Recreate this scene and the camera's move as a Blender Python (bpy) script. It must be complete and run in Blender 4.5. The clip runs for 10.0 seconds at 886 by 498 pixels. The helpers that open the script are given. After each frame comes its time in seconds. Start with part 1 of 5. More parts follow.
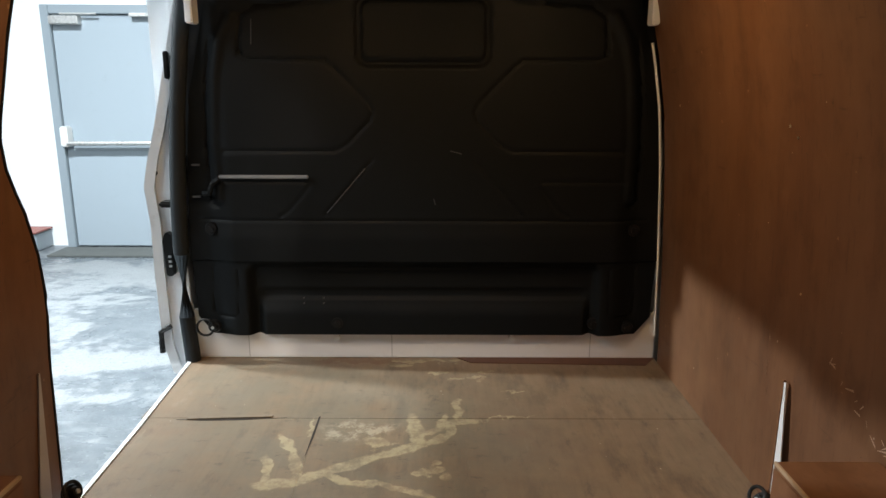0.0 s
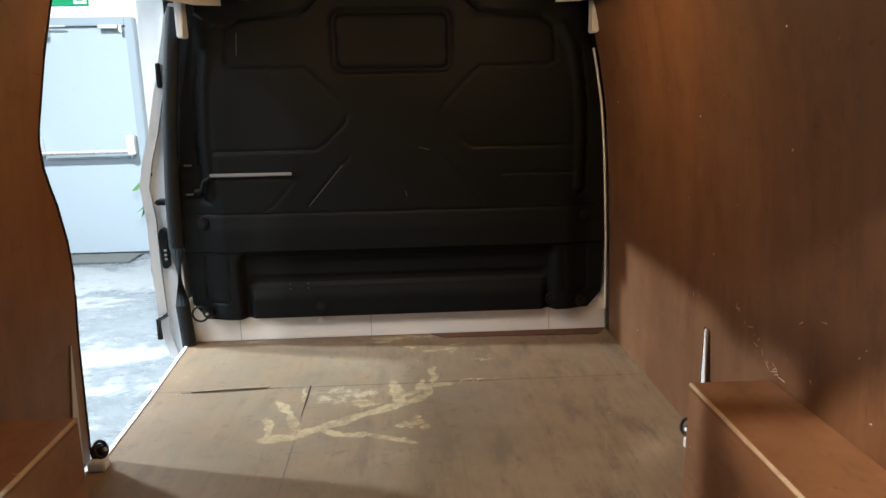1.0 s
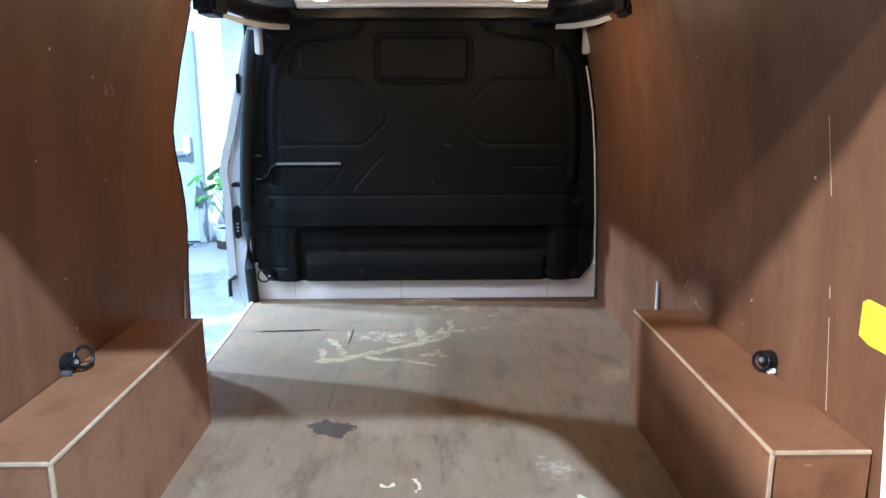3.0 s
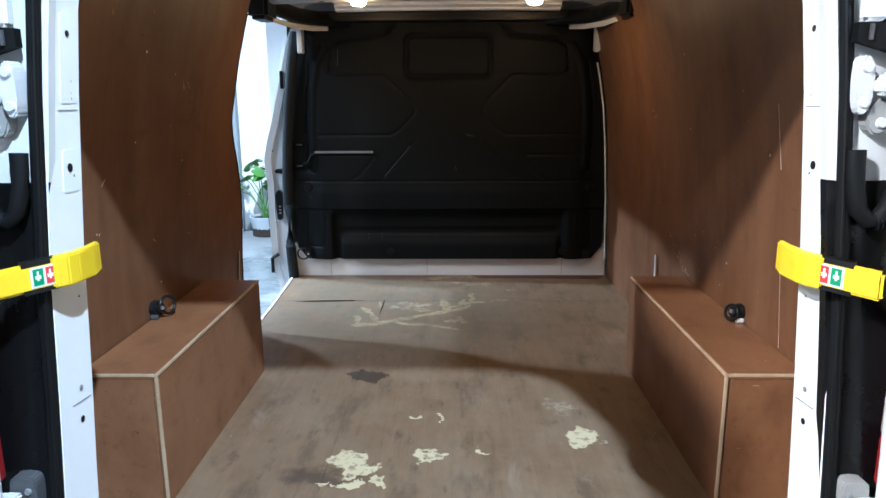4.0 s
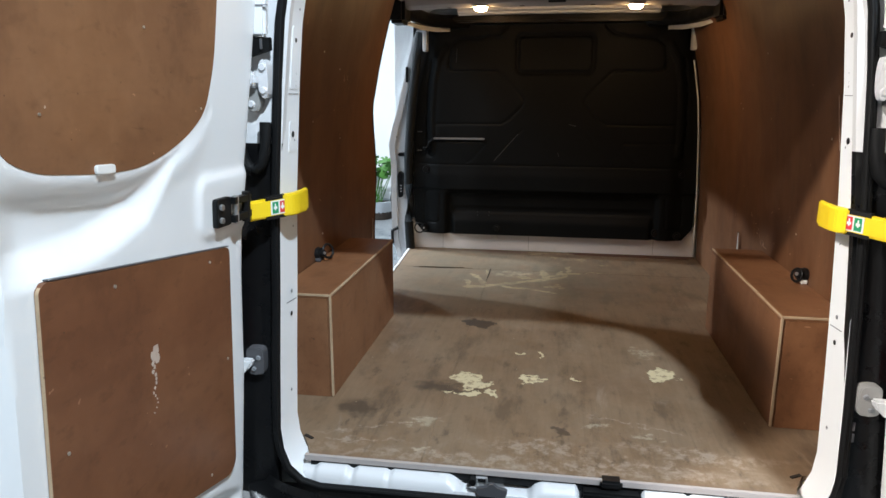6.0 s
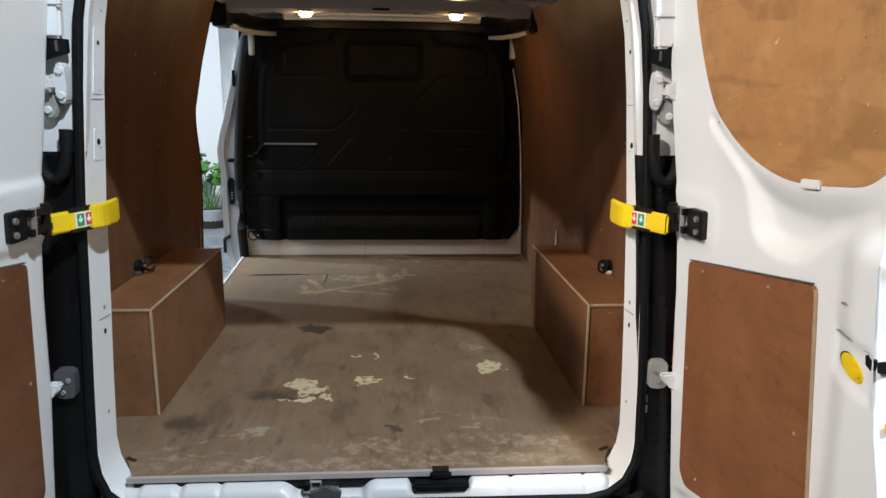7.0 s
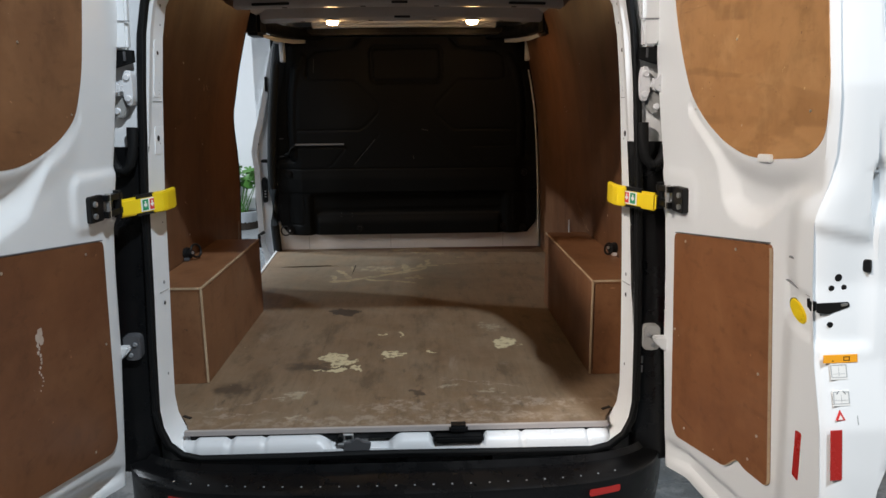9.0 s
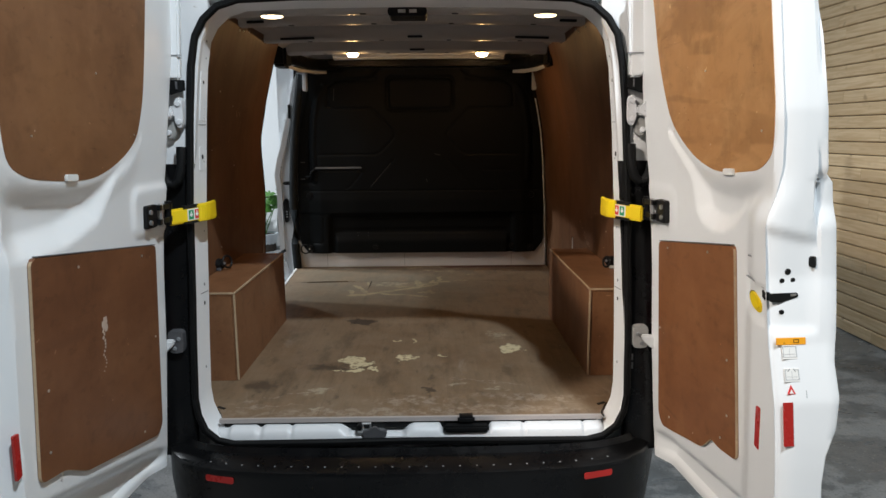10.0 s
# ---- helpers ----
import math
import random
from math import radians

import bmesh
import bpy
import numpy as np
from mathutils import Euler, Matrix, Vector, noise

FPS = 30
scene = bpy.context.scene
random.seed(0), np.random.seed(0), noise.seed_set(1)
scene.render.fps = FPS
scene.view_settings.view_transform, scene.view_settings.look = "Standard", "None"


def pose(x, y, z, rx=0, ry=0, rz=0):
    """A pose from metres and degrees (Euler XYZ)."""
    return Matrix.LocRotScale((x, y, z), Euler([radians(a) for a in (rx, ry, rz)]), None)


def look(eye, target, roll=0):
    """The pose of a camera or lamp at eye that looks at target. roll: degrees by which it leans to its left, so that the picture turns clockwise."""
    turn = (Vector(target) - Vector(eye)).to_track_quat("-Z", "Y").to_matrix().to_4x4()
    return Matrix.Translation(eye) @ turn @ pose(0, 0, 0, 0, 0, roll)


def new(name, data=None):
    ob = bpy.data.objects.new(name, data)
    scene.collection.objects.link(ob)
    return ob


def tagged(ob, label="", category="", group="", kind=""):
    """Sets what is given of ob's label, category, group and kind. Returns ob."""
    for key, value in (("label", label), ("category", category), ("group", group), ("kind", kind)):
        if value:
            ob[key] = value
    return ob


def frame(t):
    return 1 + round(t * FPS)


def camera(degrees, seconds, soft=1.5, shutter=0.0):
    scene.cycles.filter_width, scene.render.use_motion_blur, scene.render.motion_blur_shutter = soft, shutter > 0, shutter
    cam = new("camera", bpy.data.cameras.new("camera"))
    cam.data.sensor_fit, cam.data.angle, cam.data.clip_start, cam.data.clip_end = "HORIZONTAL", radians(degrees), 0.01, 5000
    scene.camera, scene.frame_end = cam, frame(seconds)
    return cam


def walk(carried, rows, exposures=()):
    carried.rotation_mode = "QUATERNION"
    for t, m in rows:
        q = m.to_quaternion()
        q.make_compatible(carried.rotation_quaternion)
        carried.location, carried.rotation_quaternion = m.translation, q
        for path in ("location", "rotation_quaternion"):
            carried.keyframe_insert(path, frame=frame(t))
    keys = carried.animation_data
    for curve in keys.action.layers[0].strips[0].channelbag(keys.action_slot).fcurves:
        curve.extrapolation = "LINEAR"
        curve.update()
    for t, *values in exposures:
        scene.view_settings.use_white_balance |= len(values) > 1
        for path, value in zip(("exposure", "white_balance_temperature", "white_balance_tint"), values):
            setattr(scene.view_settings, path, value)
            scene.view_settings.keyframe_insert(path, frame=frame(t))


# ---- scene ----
cam = camera(65.5, 10.0)
PATH = [
    (0, (0.061, 0.142, 0.979), (0.066, 2.088, 0.519), 0.2),
    (0.5, (0.052, 0.033, 0.979), (0.109, 1.988, 0.561), 0.6),
    (1, (0.036, -0.146, 0.977), (0.139, 1.8, 0.526), -1.0),
    (1.5, (0.065, -0.321, 0.99), (0.12, 1.638, 0.59), -0.9),
    (2, (0.07, -0.518, 0.977), (0.043, 1.437, 0.555), -0.8),
    (2.5, (0.054, -0.659, 0.966), (0.049, 1.295, 0.541), -0.5),
    (2.7, (0.039, -0.709, 0.965), (0.071, 1.246, 0.544), -0.1),
    (3.8, (0.026, -1.025, 0.963), (0.051, 0.93, 0.54), -0.5),
    (4, (0.038, -1.116, 0.954), (0.0, 0.837, 0.523), -0.3),
    (4.5, (0.046, -1.284, 0.952), (-0.253, 0.65, 0.541), 0.0),
    (5, (0.022, -1.393, 0.944), (-0.462, 0.495, 0.495), -1.5),
    (5.2, (0.004, -1.425, 0.943), (-0.508, 0.456, 0.496), -1.1),
    (6.3, (0.004, -1.619, 0.936), (-0.178, 0.324, 0.495), 0.5),
    (6.5, (0.016, -1.621, 0.942), (-0.087, 0.327, 0.5), 0.5),
    (7, (0.061, -1.625, 0.946), (0.2, 0.324, 0.519), 0.7),
    (7.5, (0.079, -1.645, 0.946), (0.304, 0.294, 0.512), 0.1),
    (8, (0.091, -1.672, 0.931), (0.33, 0.26, 0.472), 0.5),
    (8.5, (0.076, -1.731, 0.932), (0.214, 0.222, 0.521), -0.1),
    (9, (0.077, -1.864, 0.925), (0.14, 0.092, 0.509), -0.5),
    (9.5, (0.079, -2.035, 0.924), (0.107, -0.068, 0.565), -0.4),
    (10, (0.077, -2.104, 0.908), (0.105, -0.132, 0.572), -0.4),
]
EXPOSURES = [(0, 0.95, 6500, 10), (1, 1.30, 6400, 10), (1.5, 1.55, 5700, 8), (2, 1.72, 4700, 6), (2.5, 1.68, 4750, 7), (4, 1.00, 5300, 9), (4.5, 0.55, 5600, 11),
             (5, 0.56, 5900, 12), (6.5, 0.50, 6300, 12), (7, 0.12, 6400, 13), (7.5, -0.10, 6300, 14), (8.5, -0.14, 6400, 14), (10, -0.16, 6600, 13)]
walk(cam, [(t, look(eye, target, roll)) for t, eye, target, roll in PATH], EXPOSURES)

# ---- light ----
GROUND = -0.50
world = bpy.data.worlds.new("world")
world.use_nodes = True
world.node_tree.nodes["Background"].inputs[0].default_value = (0.75, 0.85, 1.0, 1)
world.node_tree.nodes["Background"].inputs[1].default_value = 0.025
scene.world = world


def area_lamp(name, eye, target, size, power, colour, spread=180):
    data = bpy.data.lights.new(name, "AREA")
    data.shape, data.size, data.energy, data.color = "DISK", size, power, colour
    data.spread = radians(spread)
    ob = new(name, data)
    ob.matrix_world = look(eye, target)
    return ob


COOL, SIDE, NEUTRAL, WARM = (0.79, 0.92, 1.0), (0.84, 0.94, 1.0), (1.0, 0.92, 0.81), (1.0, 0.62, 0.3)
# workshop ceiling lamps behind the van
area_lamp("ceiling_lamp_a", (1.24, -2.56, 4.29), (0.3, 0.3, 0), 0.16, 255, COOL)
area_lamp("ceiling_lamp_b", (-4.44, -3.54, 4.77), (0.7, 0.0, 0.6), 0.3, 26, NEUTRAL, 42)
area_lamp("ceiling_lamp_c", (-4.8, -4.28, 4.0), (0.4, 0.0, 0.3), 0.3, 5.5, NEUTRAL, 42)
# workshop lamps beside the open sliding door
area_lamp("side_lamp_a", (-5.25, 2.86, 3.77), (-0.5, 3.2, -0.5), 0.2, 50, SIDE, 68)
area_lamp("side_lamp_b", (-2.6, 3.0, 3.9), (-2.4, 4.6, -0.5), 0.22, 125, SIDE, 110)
# added wide soft fill through the side doorway, lifts rail and front floor
area_lamp("side_fill", (-4.6, 0.3, 3.9), (-0.5, 2.2, 0.2), 2.2, 15, SIDE, 60)

# ---- materials ----


class Nodes:
    """A small helper that wires a node material."""

    def __init__(self, name):
        self.m = bpy.data.materials.new(name)
        self.m.use_nodes = True
        self.t = self.m.node_tree
        self.b = self.t.nodes["Principled BSDF"]
        self.co = self.add("ShaderNodeTexCoord").outputs["Object"]

    def add(self, kind, **props):
        n = self.t.nodes.new(kind)
        if "operation" in props:
            n.operation = props["operation"]
        if "interpolation_type" in props:
            n.interpolation_type = props["interpolation_type"]
        if "data_type" in props:
            n.data_type = props["data_type"]
        if "vector_type" in props:
            n.vector_type = props["vector_type"]
        return n

    def link(self, a, b):
        self.t.links.new(a, b)

    def put(self, socket, value):
        if isinstance(value, bpy.types.NodeSocket):
            self.link(value, socket)
        else:
            socket.default_value = value

    def scaled(self, scale, turn=(0, 0, 0), shift=(0, 0, 0)):
        n = self.add("ShaderNodeMapping")
        n.inputs["Scale"].default_value = scale
        n.inputs["Rotation"].default_value = turn
        n.inputs["Location"].default_value = shift
        self.link(self.co, n.inputs["Vector"])
        return n.outputs["Vector"]

    def noise(self, scale, detail=4.0, rough=0.55, vec=None, distort=0.0):
        n = self.add("ShaderNodeTexNoise")
        n.inputs["Scale"].default_value = scale
        n.inputs["Detail"].default_value = detail
        n.inputs["Roughness"].default_value = rough
        n.inputs["Distortion"].default_value = distort
        self.link(vec if vec is not None else self.co, n.inputs["Vector"])
        return n.outputs["Fac"]

    def math(self, op, a, b=0.0, c=0.0):
        n = self.add("ShaderNodeMath", operation=op)
        for i, v in enumerate((a, b, c)):
            self.put(n.inputs[i], v)
        return n.outputs[0]

    def ramp(self, fac, lo, hi, a=0.0, b=1.0):
        n = self.add("ShaderNodeMapRange", interpolation_type="SMOOTHSTEP")
        for i, v in enumerate((fac, lo, hi, a, b)):
            self.put(n.inputs[i], v)
        return n.outputs[0]

    def mix(self, fac, a, b):
        n = self.add("ShaderNodeMix", data_type="RGBA")
        self.put(n.inputs[0], fac)
        for i, v in ((6, a), (7, b)):
            self.put(n.inputs[i], v if isinstance(v, bpy.types.NodeSocket) else (*v, 1))
        return n.outputs[2]

    def bump(self, height, strength, distance=0.002):
        n = self.add("ShaderNodeBump")
        n.inputs["Strength"].default_value = strength
        n.inputs["Distance"].default_value = distance
        self.link(height, n.inputs["Height"])
        self.link(n.outputs[0], self.b.inputs["Normal"])

    def done(self, colour, rough=0.5, metal=0.0, spec=0.5, coat=0.0):
        self.put(self.b.inputs["Base Color"], colour if isinstance(colour, bpy.types.NodeSocket) else (*colour, 1))
        self.put(self.b.inputs["Roughness"], rough)
        self.b.inputs["Metallic"].default_value = metal
        self.b.inputs["Specular IOR Level"].default_value = spec
        self.b.inputs["Coat Weight"].default_value = coat
        self.b.inputs["Coat Roughness"].default_value = 0.28
        return self.m


def plywood(name, dark, mid, light, grain, rough=0.5, wear=1.0, figure=0.0):
    """Hardwood-faced ply: long grain, blotches, dark stains, pale scuffs and pin marks."""
    n = Nodes(name)
    fine = n.noise(1.0, 6, 0.68, n.scaled(grain))
    broad = n.noise(1.0, 4, 0.55, n.scaled(tuple(g * 0.16 for g in grain)), 0.9)
    patch = n.noise(2.1, 4, 0.55)
    blotch = n.noise(9.0, 5, 0.65, n.scaled((1, 1, 0.6), (0, 0, 0), (3, 5, 1)))
    c = n.mix(n.ramp(fine, 0.2, 0.8), dark, mid)
    c = n.mix(n.ramp(broad, 0.35, 0.72, 0, 0.7), c, light)
    c = n.mix(n.ramp(patch, 0.45, 0.72, 0, 0.38), c, dark)
    if figure:
        # wavy cathedral figure across the sheet
        hill = n.noise(1.0, 3, 0.45, n.scaled((1.6, 1.0, 3.4), (0.1, 0, 0), (0.3, 0.7, 0.2)), 0.3)
        wave = n.math("SINE", n.math("ADD", n.math("MULTIPLY", hill, 62.0), n.math("MULTIPLY", fine, 3.0)))
        where = n.ramp(n.noise(3.0, 3, 0.6, n.scaled((1, 1, 1), (0, 0, 0), (6, 3, 2))), 0.42, 0.62)
        c = n.mix(n.math("MULTIPLY", where, n.ramp(wave, 0.35, 1.0, 0, 0.34 * figure)), c, tuple(v * 0.74 for v in dark))
        cloud = n.noise(5.0, 4, 0.6, n.scaled((1, 1, 1.5), (0, 0, 0), (1, 8, 5)), 0.6)
        c = n.mix(n.ramp(cloud, 0.5, 0.72, 0, 0.4 * figure), c, light)
        c = n.mix(n.ramp(cloud, 0.46, 0.28, 0, 0.4 * figure), c, dark)
    pore = n.noise(1.0, 3, 0.6, n.scaled(tuple(g * 4.0 + 6 for g in grain)))
    c = n.mix(n.ramp(pore, 0.56, 0.72, 0, 0.32), c, tuple(v * 0.6 for v in dark))
    c = n.mix(n.ramp(blotch, 0.5, 0.74, 0, 0.5 * wear), c, tuple(v * 0.6 for v in dark))
    c = n.mix(n.ramp(blotch, 0.46, 0.28, 0, 0.35 * wear), c, light)
    pale = tuple(min(0.8, v * 1.7 + 0.04) for v in light)
    streak = n.noise(1.0, 7, 0.75, n.scaled(tuple(g * 0.7 + 4 for g in grain), (0.5, 0.35, 0.25)), 1.5)
    c = n.mix(n.ramp(streak, 0.67, 0.75, 0, 0.3 * wear), c, pale)
    gouge = n.noise(1.0, 3, 0.5, n.scaled((7, 40, 40), (0.7, 0.2, 0.9)))
    c = n.mix(n.ramp(gouge, 0.735, 0.75, 0, 0.5 * wear), c, pale)
    rub = n.noise(1.0, 5, 0.6, n.scaled((14, 5, 30), (0.4, 0.9, 0.3), (4, 1, 7)), 0.6)
    c = n.mix(n.ramp(rub, 0.66, 0.73, 0, 0.4 * wear), c, tuple(v * 0.5 for v in dark))
    c = n.mix(n.ramp(n.noise(70, 2), 0.74, 0.77, 0, 0.6), c, (0.06, 0.028, 0.015))
    c = n.mix(n.ramp(n.noise(48, 2, 0.5, n.scaled((1, 1, 1), (0, 0, 0), (2, 9, 4))), 0.785, 0.80, 0, 0.7), c, (0.6, 0.48, 0.38))
    n.bump(fine, 0.15, 0.001)
    return n.done(c, n.ramp(patch, 0.3, 0.7, rough - 0.1, rough + 0.12), 0, 0.4)


def painted(name, colour, rough=0.3, coat=0.0, dirt=(0.35, 0.33, 0.3), much=0.35):
    n = Nodes(name)
    grime = n.noise(9.0, 6, 0.7)
    speck = n.noise(45, 3, 0.6)
    c = n.mix(n.ramp(grime, 0.55, 0.8, 0, much), colour, dirt)
    c = n.mix(n.ramp(speck, 0.7, 0.76, 0, much), c, dirt)
    n.bump(n.noise(120, 2), 0.04, 0.0005)
    return n.done(c, n.ramp(grime, 0.3, 0.8, rough, rough + 0.2), 0, 0.5, coat)


def plastic(name, colour, rough=0.45, grain=400.0, worn=0.25, spec=0.45):
    n = Nodes(name)
    wear = n.noise(7.0, 6, 0.7)
    lighter = tuple(min(1, v * 2.2 + 0.008) for v in colour)
    c = n.mix(n.ramp(wear, 0.55, 0.8, 0, worn), colour, lighter)
    n.bump(n.noise(grain, 2), 0.12, 0.0006)
    return n.done(c, n.ramp(wear, 0.3, 0.75, rough - 0.08, rough + 0.15), 0, spec)


def metal(name, colour, rough=0.35):
    n = Nodes(name)
    wear = n.noise(25, 5, 0.6)
    c = n.mix(n.ramp(wear, 0.45, 0.75, 0, 0.5), colour, tuple(v * 0.45 for v in colour))
    return n.done(c, n.ramp(wear, 0.3, 0.7, rough, rough + 0.25), 1.0)


def glow(name, colour, strength):
    n = Nodes(name)
    n.b.inputs["Emission Color"].default_value = (*colour, 1)
    n.b.inputs["Emission Strength"].default_value = strength
    return n.done((0.8, 0.75, 0.65), 0.3)


def floor_ply():
    """Worn floor boards with pale paint spills, an oil stain and scuffs."""
    n = Nodes("worn floor plywood")
    fine = n.noise(1.0, 6, 0.65, n.scaled((30, 5, 20)))
    cloud = n.noise(3.0, 5, 0.6)
    c = n.mix(n.ramp(fine, 0.25, 0.8), (0.158, 0.101, 0.058), (0.208, 0.138, 0.083))
    c = n.mix(n.ramp(cloud, 0.42, 0.68, 0, 0.5), c, (0.225, 0.164, 0.106))
    c = n.mix(n.ramp(n.noise(1.7, 4, 0.6, n.scaled((1, 1, 1), (0, 0, 0), (4, 2, 0))), 0.5, 0.7, 0, 0.5), c, (0.135, 0.077, 0.046))
    c = n.mix(n.ramp(n.noise(1.0, 4, 0.7, n.scaled((30, 2.2, 10), (0, 0, 0.15))), 0.55, 0.74, 0, 0.24), c, (0.080, 0.054, 0.037))
    c = n.mix(n.ramp(n.noise(1.0, 3, 0.6, n.scaled((85, 3.0, 10), (0, 0, 0.03))), 0.52, 0.72, 0, 0.25), c, (0.076, 0.050, 0.032))
    c = n.mix(n.ramp(n.noise(11, 6, 0.75), 0.35, 0.75, 0, 0.4), c, (0.234, 0.175, 0.116))
    c = n.mix(n.ramp(n.noise(20, 5, 0.7, n.scaled((1, 0.4, 1), (0, 0, 0), (7, 3, 0))), 0.54, 0.72, 0, 0.58), c, (0.063, 0.043, 0.029))
    c = n.mix(n.ramp(n.noise(4, 6, 0.7, n.scaled((1.6, 0.5, 1), (0, 0, 0), (1, 8, 0))), 0.51, 0.66, 0, 0.62), c, (0.082, 0.056, 0.036))
    c = n.mix(n.ramp(n.noise(1.0, 5, 0.7, n.scaled((7, 2.4, 5), (0, 0, 0.5), (9, 4, 2)), 0.8), 0.6, 0.74, 0, 0.5), c, (0.270, 0.214, 0.157))
    c = n.mix(n.ramp(n.noise(1.0, 5, 0.75, n.scaled((60, 6, 5), (0, 0, -0.35), (2, 6, 1)), 0.5), 0.66, 0.74, 0, 0.5), c, (0.297, 0.240, 0.178))
    # warp the plan so that spills get ragged rims
    warp = n.add("ShaderNodeTexNoise")
    warp.inputs["Scale"].default_value, warp.inputs["Detail"].default_value = 22, 6
    n.link(n.co, warp.inputs["Vector"])
    off = n.add("ShaderNodeVectorMath", operation="MULTIPLY_ADD")
    n.link(warp.outputs["Color"], off.inputs[0])
    off.inputs[1].default_value, off.inputs[2].default_value = (0.13, 0.13, 0), (-0.065, -0.065, 0)
    ragged = n.add("ShaderNodeVectorMath", operation="ADD")
    n.link(n.co, ragged.inputs[0])
    n.link(off.outputs[0], ragged.inputs[1])

    mild = n.add("ShaderNodeVectorMath", operation="MULTIPLY_ADD")
    n.link(off.outputs[0], mild.inputs[0])
    mild.inputs[1].default_value = (0.32, 0.32, 0)
    n.link(n.co, mild.inputs[2])

    def spot(x, y, rx, ry, turn=0.0, calm=False):
        m = n.add("ShaderNodeMapping", vector_type="TEXTURE")
        m.inputs["Location"].default_value = (x, y, 0)
        m.inputs["Rotation"].default_value = (0, 0, radians(turn))
        m.inputs["Scale"].default_value = (rx, ry, 1000)
        n.link((mild if calm else ragged).outputs[0], m.inputs["Vector"])
        d = n.add("ShaderNodeVectorMath", operation="LENGTH")
        n.link(m.outputs[0], d.inputs[0])
        return d.outputs["Value"]

    def spots(rows, soft=0.12):
        out = None
        for r in rows:
            f = n.ramp(spot(*r), 1.0 - soft, 1.0 + soft, 1, 0)
            out = f if out is None else n.math("MAXIMUM", out, f)
        return out

    def trail(pts, r):
        """A run of overlapping long spots along a poured line."""
        return [((a[0] + b[0]) / 2, (a[1] + b[1]) / 2, math.hypot(b[0] - a[0], b[1] - a[1]) * 0.58 + r * 0.5, r,
                 math.degrees(math.atan2(b[1] - a[1], b[0] - a[0])), True) for a, b in zip(pts, pts[1:])]

    # grey trodden dirt round the side doorway, with smeared rims
    trod = spots([(-0.25, 1.85, 0.62, 0.55), (-0.50, 2.3, 0.34, 0.24)], 0.45)
    c = n.mix(n.math("MULTIPLY", trod, n.ramp(n.noise(6, 6, 0.72, n.scaled((1, 1, 1), (0, 0, 0), (5, 5, 1))), 0.3, 0.62, 0.3, 0.72)), c, (0.128, 0.112, 0.080))
    c = n.mix(n.math("MULTIPLY", trod, n.ramp(n.noise(14, 6, 0.75, n.scaled((1, 1.8, 1), (0, 0, 0), (2, 7, 1))), 0.56, 0.68, 0, 0.5)), c, (0.062, 0.050, 0.037))
    # a long reddish-brown band along the front rail
    ring = spots([(-0.20, 2.50, 0.22, 0.025, 0)], 0.3)
    c = n.mix(n.math("MULTIPLY", ring, 0.55), c, (0.11, 0.048, 0.026))
    wet = spots([(-0.275, 1.14, 0.07, 0.055)], 0.06)
    grease = spots([(-0.34, 0.49, 0.07, 0.035), (0.06, 0.232, 0.016, 0.016), (-0.28, 0.46, 0.08, 0.03), (-0.56, 0.3, 0.05, 0.06)], 0.5)
    cream = spots([(-0.255, 0.575, 0.04, 0.06), (-0.21, 0.52, 0.05, 0.035), (-0.235, 0.45, 0.03, 0.022), (-0.17, 0.455, 0.025, 0.02),
                   (-0.03, 0.594, 0.045, 0.022), (0.405, 0.70, 0.05, 0.05), (0.37, 0.675, 0.03, 0.02), (-0.08, 0.826, 0.02, 0.01),
                   (-0.01, 0.82, 0.012, 0.02), (0.1, 0.62, 0.014, 0.012), (-0.3, 0.44, 0.02, 0.012)], 0.1)
    old = spots(trail([(-0.40, 1.694), (-0.318, 1.703), (-0.251, 1.745), (-0.107, 1.837), (0.032, 1.907)], 0.022)
                + trail([(0.032, 1.907), (0.084, 1.95), (0.095, 2.028), (0.164, 2.035)], 0.02)
                + trail([(0.107, 2.039), (0.121, 2.094), (0.105, 2.14), (0.119, 2.18)], 0.014)
                + trail([(-0.026, 2.05), (0.003, 1.907)], 0.024) + trail([(0.015, 1.956), (0.055, 1.985), (0.075, 2.07)], 0.014)
                + trail([(-0.414, 1.826), (-0.387, 1.745), (-0.392, 1.702)], 0.013) + trail([(-0.395, 1.941), (-0.341, 1.855), (-0.309, 1.728)], 0.014)
                + trail([(-0.24, 1.737), (-0.17, 1.703), (-0.095, 1.704), (0.031, 1.648)], 0.013)
                + [(0.048, 1.797, 0.014, 0.014, 0, True), (0.06, 1.764, 0.014, 0.014, 0, True), (0.074, 1.733, 0.016, 0.016, 0, True), (0.02, 1.75, 0.03, 0.02, 0),
                   (-0.113, 1.907, 0.035, 0.025, 0), (0.0, 2.50, 0.13, 0.02, -4), (-0.076, 2.457, 0.04, 0.012, 10, True), (0.056, 2.393, 0.03, 0.012, 0),
                   (0.106, 2.347, 0.03, 0.015, 0), (0.176, 2.347, 0.03, 0.01, 0), (0.23, 2.404, 0.03, 0.012, 0), (0.299, 2.245, 0.03, 0.008, 0),
                   (0.26, 2.056, 0.09, 0.006, 4), (-0.32, 2.0, 0.012, 0.05, 10)], 0.16)
    faint = spots([(-0.19, 1.97, 0.09, 0.06), (-0.13, 2.0, 0.05, 0.04), (-0.34, 0.235, 0.035, 0.03), (-0.308, 0.063, 0.03, 0.012), (0.36, 0.9, 0.04, 0.05),
                   (0.30, 0.25, 0.03, 0.012), (0.15, 0.28, 0.03, 0.008)], 0.4)
